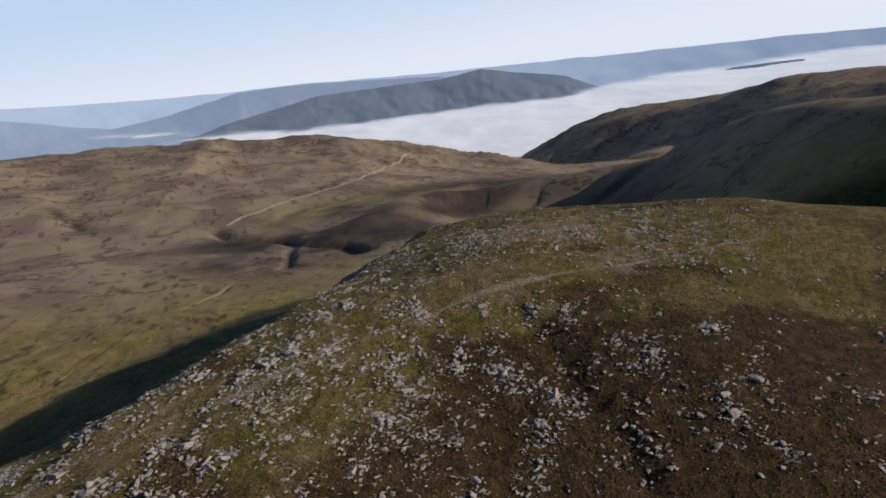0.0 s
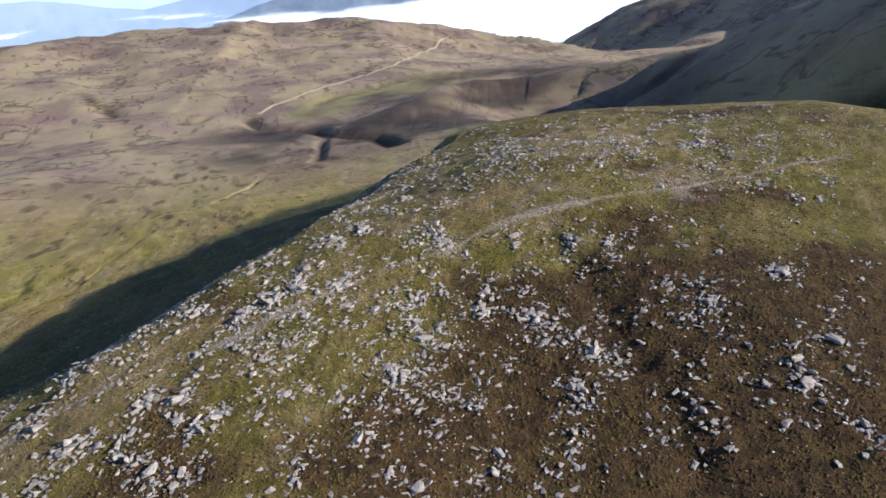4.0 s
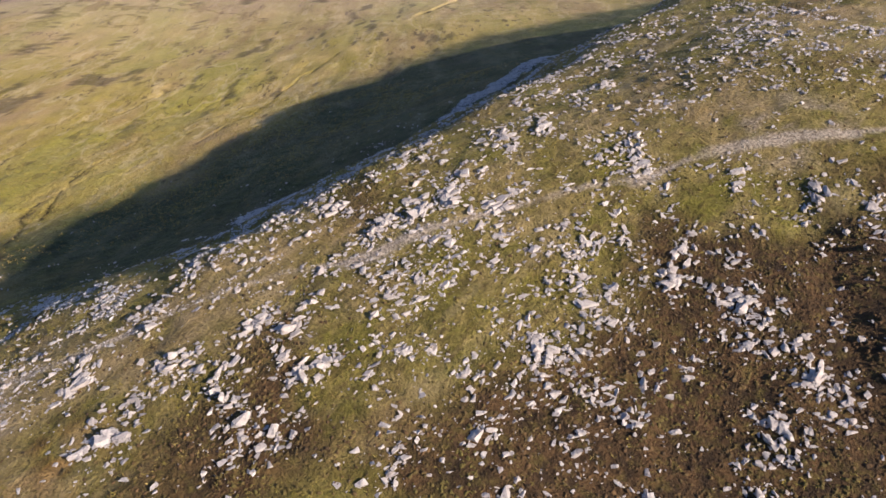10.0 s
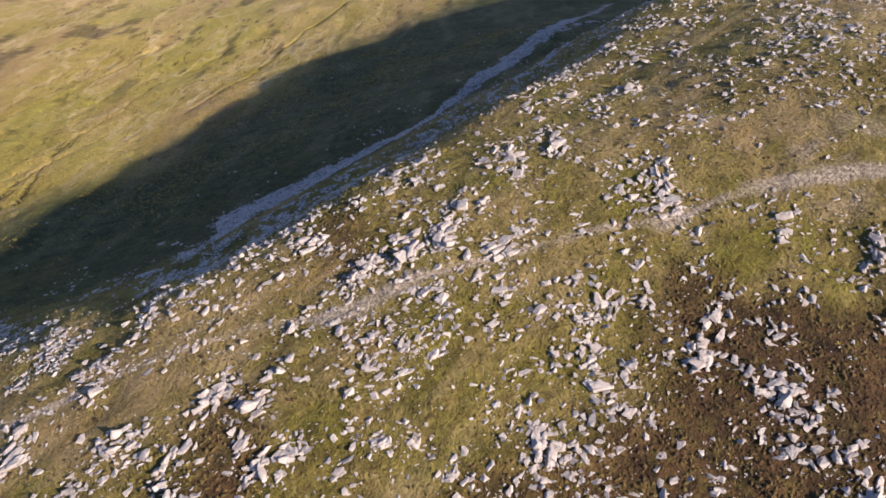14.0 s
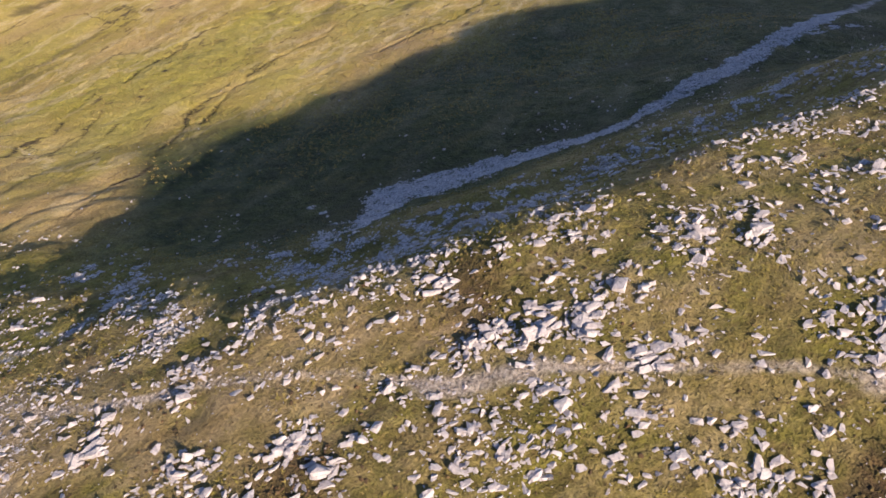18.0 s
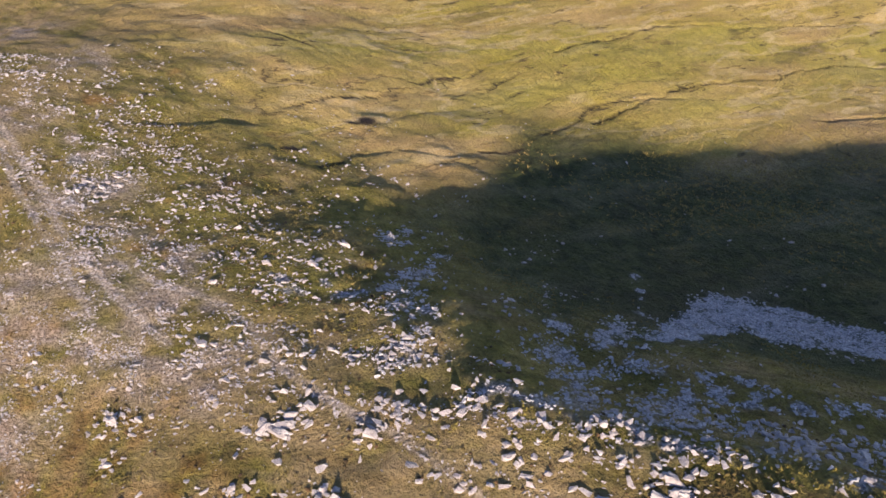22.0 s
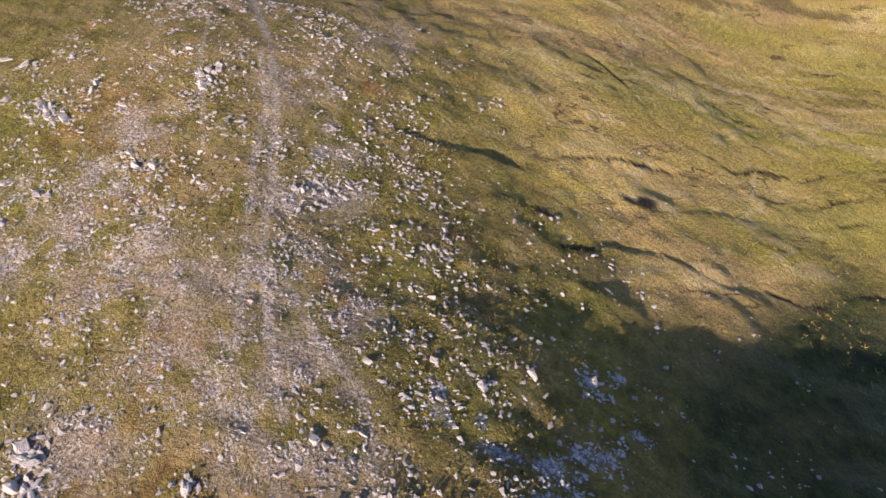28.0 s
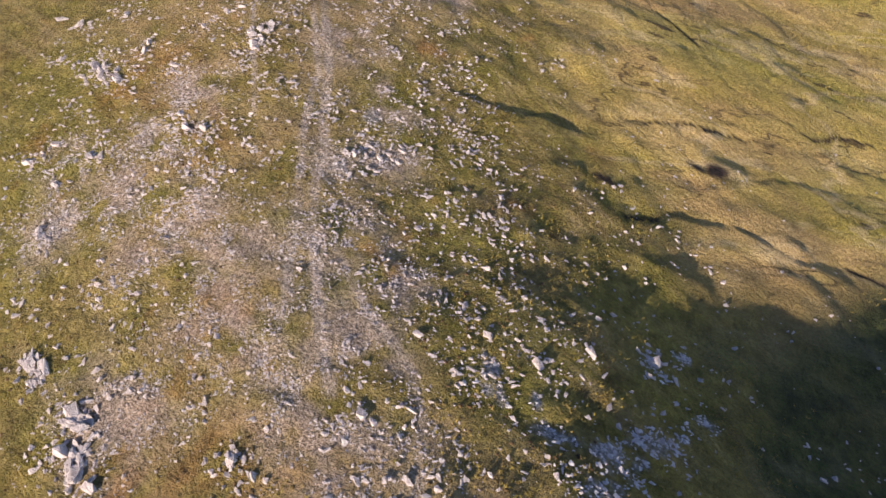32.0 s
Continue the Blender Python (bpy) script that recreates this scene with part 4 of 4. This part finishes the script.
x, y, r = sow(120000, NEAR, lambda x, y: (1 - 0.7 * heather_at(x, y)) * bare(x, y) * (1 - ease(bend(x, y), 8, 26)) * ease(fbm(x / 3, y / 3, 3, 34), -0.1, 0.22), 32)
scatter("grass_tufts", x, y, 0.2 + 0.35 * r.random(len(x)), TUFTS, GRASS, "coarse olive and straw coloured hill grass in tufts", "grass", sink=0.0, lean=0.15, seed=32, tall=1.0, spread=3.0)
x, y, r = sow(60000, (-185, -40, 35, 220), lambda x, y: ease(bend(x, y), 30, 70) * (1 - peat_at(x, y)) * ease(fbm(x / 6, y / 20, 3, 36), -0.15, 0.15), 33)
scatter("sedge_tussocks", x, y, 0.35 + 0.5 * r.random(len(x)), TUFTS, SEDGE, "yellow sedge tussocks in the wet valley", "grass", sink=0.0, lean=0.15, seed=33, tall=1.0, spread=3.0)

SHAPES = []
for k in range(16):
    bm = stone_shape(300 + k, 0.8, 18, 0.72)
    bmesh.ops.subdivide_edges(bm, edges=bm.edges, cuts=1, use_grid_fill=True)
    chip = random.Random(900 + k)
    for v in bm.verts:
        v.co *= 1 + 0.16 * noise.noise(v.co * 3.1 + Vector((k, 0, 0))) + chip.uniform(-0.05, 0.03)
    bmesh.ops.triangulate(bm, faces=bm.faces)
    me = bpy.data.meshes.new("boulder")
    bm.to_mesh(me)
    bm.free()
    me.materials.append(ROCK)
    SHAPES.append(me)


PATCH_X, PATCH_Y = np.arange(-115, 60, 0.5), np.arange(-6, 145, 0.5)
PATCH_Z = land(*[g.ravel() for g in np.meshgrid(PATCH_X, PATCH_Y)]).reshape(len(PATCH_Y), len(PATCH_X))


def on_land(x, y):
    """Height of the ground, read from a half-metre grid."""
    i, j = (x + 115) / 0.5, (y + 6) / 0.5
    a, c = min(max(int(i), 0), len(PATCH_X) - 2), min(max(int(j), 0), len(PATCH_Y) - 2)
    u, v = i - a, j - c
    return float((PATCH_Z[c, a] * (1 - u) + PATCH_Z[c, a + 1] * u) * (1 - v) + (PATCH_Z[c + 1, a] * (1 - u) + PATCH_Z[c + 1, a + 1] * u) * v)


def boulder(x, y, size, label, group, r):
    ob = new("boulder", r.choice(SHAPES))
    ob.matrix_world = pose(x, y, on_land(x, y) + 0.06 * size, r.gauss(0, 12), r.gauss(0, 12), 65 + r.gauss(0, 32)) @ Matrix.Diagonal((size * r.uniform(0.95, 1.3), size * r.uniform(0.65, 1.0), size * r.uniform(0.38, 0.7), 1))
    return tagged(ob, label, "boulder", group)


def outcrop(x, y, length, angle, label, r):
    """Bedded rock breaking through the turf: a row of tilted blocks."""
    root = new("rock_outcrop")
    root.matrix_world = pose(x, y, on_land(x, y), 0, 0, angle)
    c, s = math.cos(radians(angle)), math.sin(radians(angle))
    count = int(6 + 2.2 * length)
    for k in range(count):
        u = (k + r.uniform(-0.4, 0.4) - (count - 1) / 2) / count * length
        v = r.gauss(0, 0.55)
        size = r.uniform(0.4, 1.0) * (1.15 if abs(u) < length * 0.3 else 0.85)
        px, py = x + u * c - v * s, y + u * s + v * c
        ob = new("slab" if k == count // 2 else "block", r.choice(SHAPES))
        ob.parent = root
        ob.matrix_basis = pose(u, v, on_land(px, py) - root.matrix_world.translation.z + 0.06 * size, r.gauss(9, 9), r.gauss(0, 10), r.gauss(0, 16)) @ Matrix.Diagonal(
            (size * r.uniform(0.9, 1.6), size * r.uniform(0.55, 0.95), size * r.uniform(0.35, 0.62), 1))
    return tagged(root, label, "outcrop", "rock outcrops")


OUTCROPS = [(-25, 92.8, 3.5, 75), (-22.6, 97, 4, 62), (-22.2, 95, 2.5, 40), (-28.4, 90.4, 3.5, 60), (-26, 95, 3, 58), (-31, 75.8, 2.6, 50), (-34.7, 75, 4.5, 80), (-34.4, 70, 4, 95), (-5.2, 107, 4, 105),
            (-4.3, 104, 2.6, 60), (-47, 42.5, 3.4, 30), (-49.8, 39.8, 2.6, 100), (-52.4, 33, 4, 52), (-19.6, 108, 2.6, 20), (-16, 110, 2.4, 80)]
OUTCROPS += [(-35, 93, 3, 50), (-17.4, 95.6, 3, 45), (1, 92.5, 5, 80), (0.4, 89.5, 2, 75), (12.2, 82.4, 3, 57), (12, 103, 5, 96), (-9, 79.4, 3, 100), (6.2, 88.6, 3, 30), (31.6, 76.2, 4, 100),
             (35.6, 92.5, 3, 20), (9.4, 77, 2.5, 110), (-40.6, 61.6, 3.5, 30), (-27.2, 72, 3.5, 60), (-40, 70, 3.5, 40), (-48.2, 66.2, 3, 50), (-86, 9, 4, 40), (-98.5, 23, 3.5, 60)]
r = random.Random(5)
for ox, oy, length, angle in OUTCROPS:
    outcrop(ox, oy, length, angle, "long pale outcrop of tilted quartzite beds in turf" if length > 3.2 else "small outcrop of broken pale quartzite blocks", r)
x, y, _ = sow(60000, (-75, 40, 40, 135), lambda x, y: stony(x, y) ** 1.5 * (1 - beside(x, y)), 41)
for bx, by in list(zip(x, y))[:86]:
    boulder(float(bx), float(by), 0.5 + 0.65 * r.random() ** 2, "small pale block of quartzite standing clear of the turf", "small boulders on the hilltop", r)
for rows, label, group in ((RIB_ROCKS, "pale angular quartzite boulder on the stony crest", "boulders on the crest"),
                           (SLOPE_ROCKS, "grey quartzite boulder half sunk in olive turf", "boulders on the turf"),
                           (HEATH_ROCKS, "weathered grey boulder lying in brown heather", "boulders in the heather"),
                           (SOUTH_ROCKS, "broad pale slab of quartzite among gravel", "slabs by the gravel"),
                           (EDGE_ROCKS, "white-grey boulder at the lip of the steep slope", "boulders along the edge")):
    for bx, by, bs in rows:
        boulder(bx, by, bs * (0.6 if rows is SOUTH_ROCKS else 0.66), label, group, r)

# ---- cloud sea and far mountains ----
def bearing_mesh(name, rows, mat, smooth=True):
    """A sheet from rows of (bearing, slope, distance) as seen from the start."""
    rows = np.asarray(rows, float)
    a, e, d = np.radians(rows[..., 0]), np.radians(rows[..., 1]), rows[..., 2]
    p = np.stack([np.sin(a) * d, np.cos(a) * d, 40 + d * np.tan(e)], -1)
    n, k = p.shape[:2]
    i = np.arange(n * k).reshape(n, k)
    faces = np.stack([i[:-1, :-1], i[:-1, 1:], i[1:, 1:], i[1:, :-1]], -1).reshape(-1, 4)
    return new(name, array_mesh(name, p.reshape(-1, 3), faces, mat, smooth))


def mountain(name, crest, foot, near, far, mat, label, seed, rough=0.12, relief=35):
    az = np.linspace(crest[0][0], crest[-1][0], 400)
    top = np.interp(az, [c[0] for c in crest], [c[1] for c in crest]) + rough * 2 * fbm(az / 2.2, az * 0, 4, seed)
    bottom = np.minimum(foot, top - 0.02)
    rows = []
    for t in np.linspace(0, 1, 24):
        bump = 0.5 * fbm(az / 2.2, az * 0 + 4 * t, 4, seed + 3) * t * (1 - t) * (top - bottom)
        rows.append(np.stack([az, bottom + (top - bottom) * t + bump, near + (far - near) * t + relief * fbm(az / 2.4 + t, az * 0 + 2.5 * t, 4, seed + 5) * (1 - 0.6 * t)], -1))
    ob = bearing_mesh(name, np.stack(rows), mat)
    return tagged(ob, label, "mountain", kind="structure")


# air haze over the ranges is put into blue base colours and glow
FAR_HAZE = make_backdrop_material("far_hills", (0.30, 0.37, 0.46), (0.27, 0.34, 0.44), (0.42, 0.55, 0.75), 0.62)
MID_HAZE = make_backdrop_material("blue_haze_hills", (0.17, 0.18, 0.2), (0.12, 0.135, 0.165), (0.30, 0.42, 0.62), 0.32)
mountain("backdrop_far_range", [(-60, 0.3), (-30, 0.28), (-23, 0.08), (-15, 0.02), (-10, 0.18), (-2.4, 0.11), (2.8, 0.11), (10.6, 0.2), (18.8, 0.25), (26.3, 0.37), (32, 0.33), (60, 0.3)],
         -3.6, 4300, 4650, FAR_HAZE, "pale blue far mountain range in haze", 3, 0.08)
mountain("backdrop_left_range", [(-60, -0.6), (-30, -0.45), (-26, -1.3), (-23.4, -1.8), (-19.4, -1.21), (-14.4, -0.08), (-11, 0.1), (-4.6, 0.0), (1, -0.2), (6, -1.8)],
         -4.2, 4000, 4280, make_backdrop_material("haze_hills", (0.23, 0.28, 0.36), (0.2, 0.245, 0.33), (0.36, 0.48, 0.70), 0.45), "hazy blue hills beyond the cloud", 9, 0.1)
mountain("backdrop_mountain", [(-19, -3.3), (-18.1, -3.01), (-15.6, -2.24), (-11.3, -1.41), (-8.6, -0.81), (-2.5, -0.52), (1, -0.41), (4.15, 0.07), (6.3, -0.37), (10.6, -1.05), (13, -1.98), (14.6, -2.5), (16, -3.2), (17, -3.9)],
         -4.0, 3560, 3850, MID_HAZE, "blue-brown mountain, tinted by painted haze, rising out of the cloud", 15, 0.1, 120)


mountain("backdrop_islet", [(21.5, -1.56), (23, -1.42), (25, -1.34), (27, -1.27), (27.6, -1.5)], -1.6, 3950, 4000, MID_HAZE, "dark hilltop just breaking the cloud", 25, 0.02)


def build_haze():
    """The pale morning sky low over the far ranges."""
    m = bpy.data.materials.new("sky_haze")
    m.use_nodes = True
    nt = m.node_tree
    nt.nodes.remove(nt.nodes["Principled BSDF"])
    e = nt.nodes.new("ShaderNodeEmission")
    clear = nt.nodes.new("ShaderNodeBsdfTransparent")
    both = nt.nodes.new("ShaderNodeMixShader")
    nt.links.new(mixed(nt, attr(nt, "rise"), (1.16, 1.22, 1.34), (0.80, 1.02, 1.30)), e.inputs[0])
    nt.links.new(attr(nt, "fade"), both.inputs[0])
    nt.links.new(e.outputs[0], both.inputs[1])
    nt.links.new(clear.outputs[0], both.inputs[2])
    nt.links.new(both.outputs[0], nt.nodes["Material Output"].inputs[0])
    az = np.linspace(-70, 70, 120)
    el = np.linspace(-3, 24, 60)[:, None]
    A = az[None] + 0 * el
    E = el + 0 * A
    ob = bearing_mesh("backdrop_sky", np.stack([A, E, 4720 + 0 * A], -1), m)
    rise = ease(E - 0.06 * A + 1.2 * fbm(A / 20, E / 6, 3, 99), 0.5, 8)
    for name, values in (("rise", rise), ("fade", np.maximum(ease(E, 9, 23), ease(np.abs(A), 50, 69)))):
        a = ob.data.attributes.new(name, "FLOAT", "POINT")
        a.data.foreach_set("value", np.asarray(values, np.float32).ravel())
    ob.visible_shadow = False
    return tagged(ob, "pale blue hazy morning sky over the far ranges", "sky", kind="structure")


build_haze()


def build_cloud():
    m, nt, b = material("cloud", 1.0)
    b.inputs["Base Color"].default_value = (0.9, 0.9, 0.92, 1)
    # bluish glow added to brighten the cloud beyond its sunlight
    b.inputs["Emission Color"].default_value = (0.8, 0.87, 1.0, 1)
    b.inputs["Emission Strength"].default_value = 0.33
    b.inputs["Specular IOR Level"].default_value = 0
    nt.links.new(attr(nt, "cover"), b.inputs["Alpha"])
    az = np.linspace(-45, 60, 500)
    t = np.linspace(0, 1, 90)[:, None]
    el = -8.6 + (8.6 - 0.75) * t ** 0.8 + 0 * az[None]
    d = 1720 + 2500 * t ** 0.9 + 0 * az[None]
    A = az[None] + 0 * t
    lump = fbm(A / 4, t * 14 + 0 * A, 5, 91)
    el = el + 0.42 * lump
    lip = 0.6 * fbm(A / 3, t * 12 + 0 * A, 4, 92)
    top = np.interp(az, [-45, -29, -22, -18, -10, 0, 10, 14, 20, 27, 32, 60], [-2.4, -2.4, -2.2, -2.8, -3.2, -2.9, -2.5, -1.9, -1.4, -0.95, -0.65, -0.4])
    low = np.interp(az, [-45, -30, -18, 3, 5, 8, 10, 60], [-6, -6, -7, -8.4, -8.2, -6.9, -6.9, -6])
    cover = (1 - ease(el + lip - top[None], -0.3, 0.15)) * ease(el - low[None], 0.0, 0.7) * ease(fbm(A / 2.5, t * 5 + 0 * A, 4, 95) + 1.2 * ease(el, -8, -5.5), -0.1, 0.35)
    wisp = 0.75 * ease(fbm(A / 7, el * 3.2, 4, 93), 0.03, 0.2)
    cover = cover * (wisp + (1 - wisp) * ease(A + 3 * lip, -18.5, -15.5))
    ob = bearing_mesh("cloud_sea", np.stack([A, el, d], -1), m)
    a = ob.data.attributes.new("cover", "FLOAT", "POINT")
    a.data.foreach_set("value", np.asarray(cover, np.float32).ravel())
    return tagged(ob, "white sea of cloud filling the far valley", "cloud", kind="structure")


build_cloud()


def ribbon(name, line, width, mat, label, lift=0.5):
    """A worn track draped on the land."""
    pts = np.array(line, float)
    n = 160
    t = np.linspace(0, len(pts) - 1, n)
    x, y = np.interp(t, np.arange(len(pts)), pts[:, 0]), np.interp(t, np.arange(len(pts)), pts[:, 1])
    x, y = x + 6 * fbm(t * 1.3, t * 0, 3, 97), y
    dx, dy = np.gradient(x), np.gradient(y)
    l = np.hypot(dx, dy)
    w = width * (0.7 + 0.9 * (fbm(t * 6, t * 0, 3, 98) + 0.3))
    rows = []
    for side in (-1, -0.4, 0.4, 1):
        px, py = x - dy / l * w * side / 2, y + dx / l * w * side / 2
        rows.append(np.stack([px, py, land(px, py) + lift - 0.5 * (abs(side) == 1)], -1))
    v = np.stack(rows)
    i = np.arange(v.shape[0] * n).reshape(-1, n)
    faces = np.stack([i[:-1, :-1], i[:-1, 1:], i[1:, 1:], i[1:, :-1]], -1).reshape(-1, 4)
    return tagged(new(name, array_mesh(name, v.reshape(-1, 3), faces, mat, True)), label, "track", kind="structure")


def make_track_material():
    m, nt, b = material("track_gravel", 0.95)
    col = mixed(nt, grain(nt, place_of(nt), 0.2, 5), (0.42, 0.34, 0.23), (0.6, 0.5, 0.36))
    nt.links.new(col, b.inputs["Base Color"])
    return m


TRACK = make_track_material()
ribbon("track", [(-233, 776), (-225, 813), (-205, 842), (-181, 895), (-158, 932), (-132, 970), (-109, 1012), (-100, 1073), (-82, 1170), (-63, 1255), (-43, 1365)],
       5.0, TRACK, "pale gravel track winding along the valley floor", 1.0)
ribbon("side_track", [(-109, 1012), (-87, 977), (-63, 956), (-25, 971)], 3.0, TRACK, "faint pale side track across the far moor", 1.0)
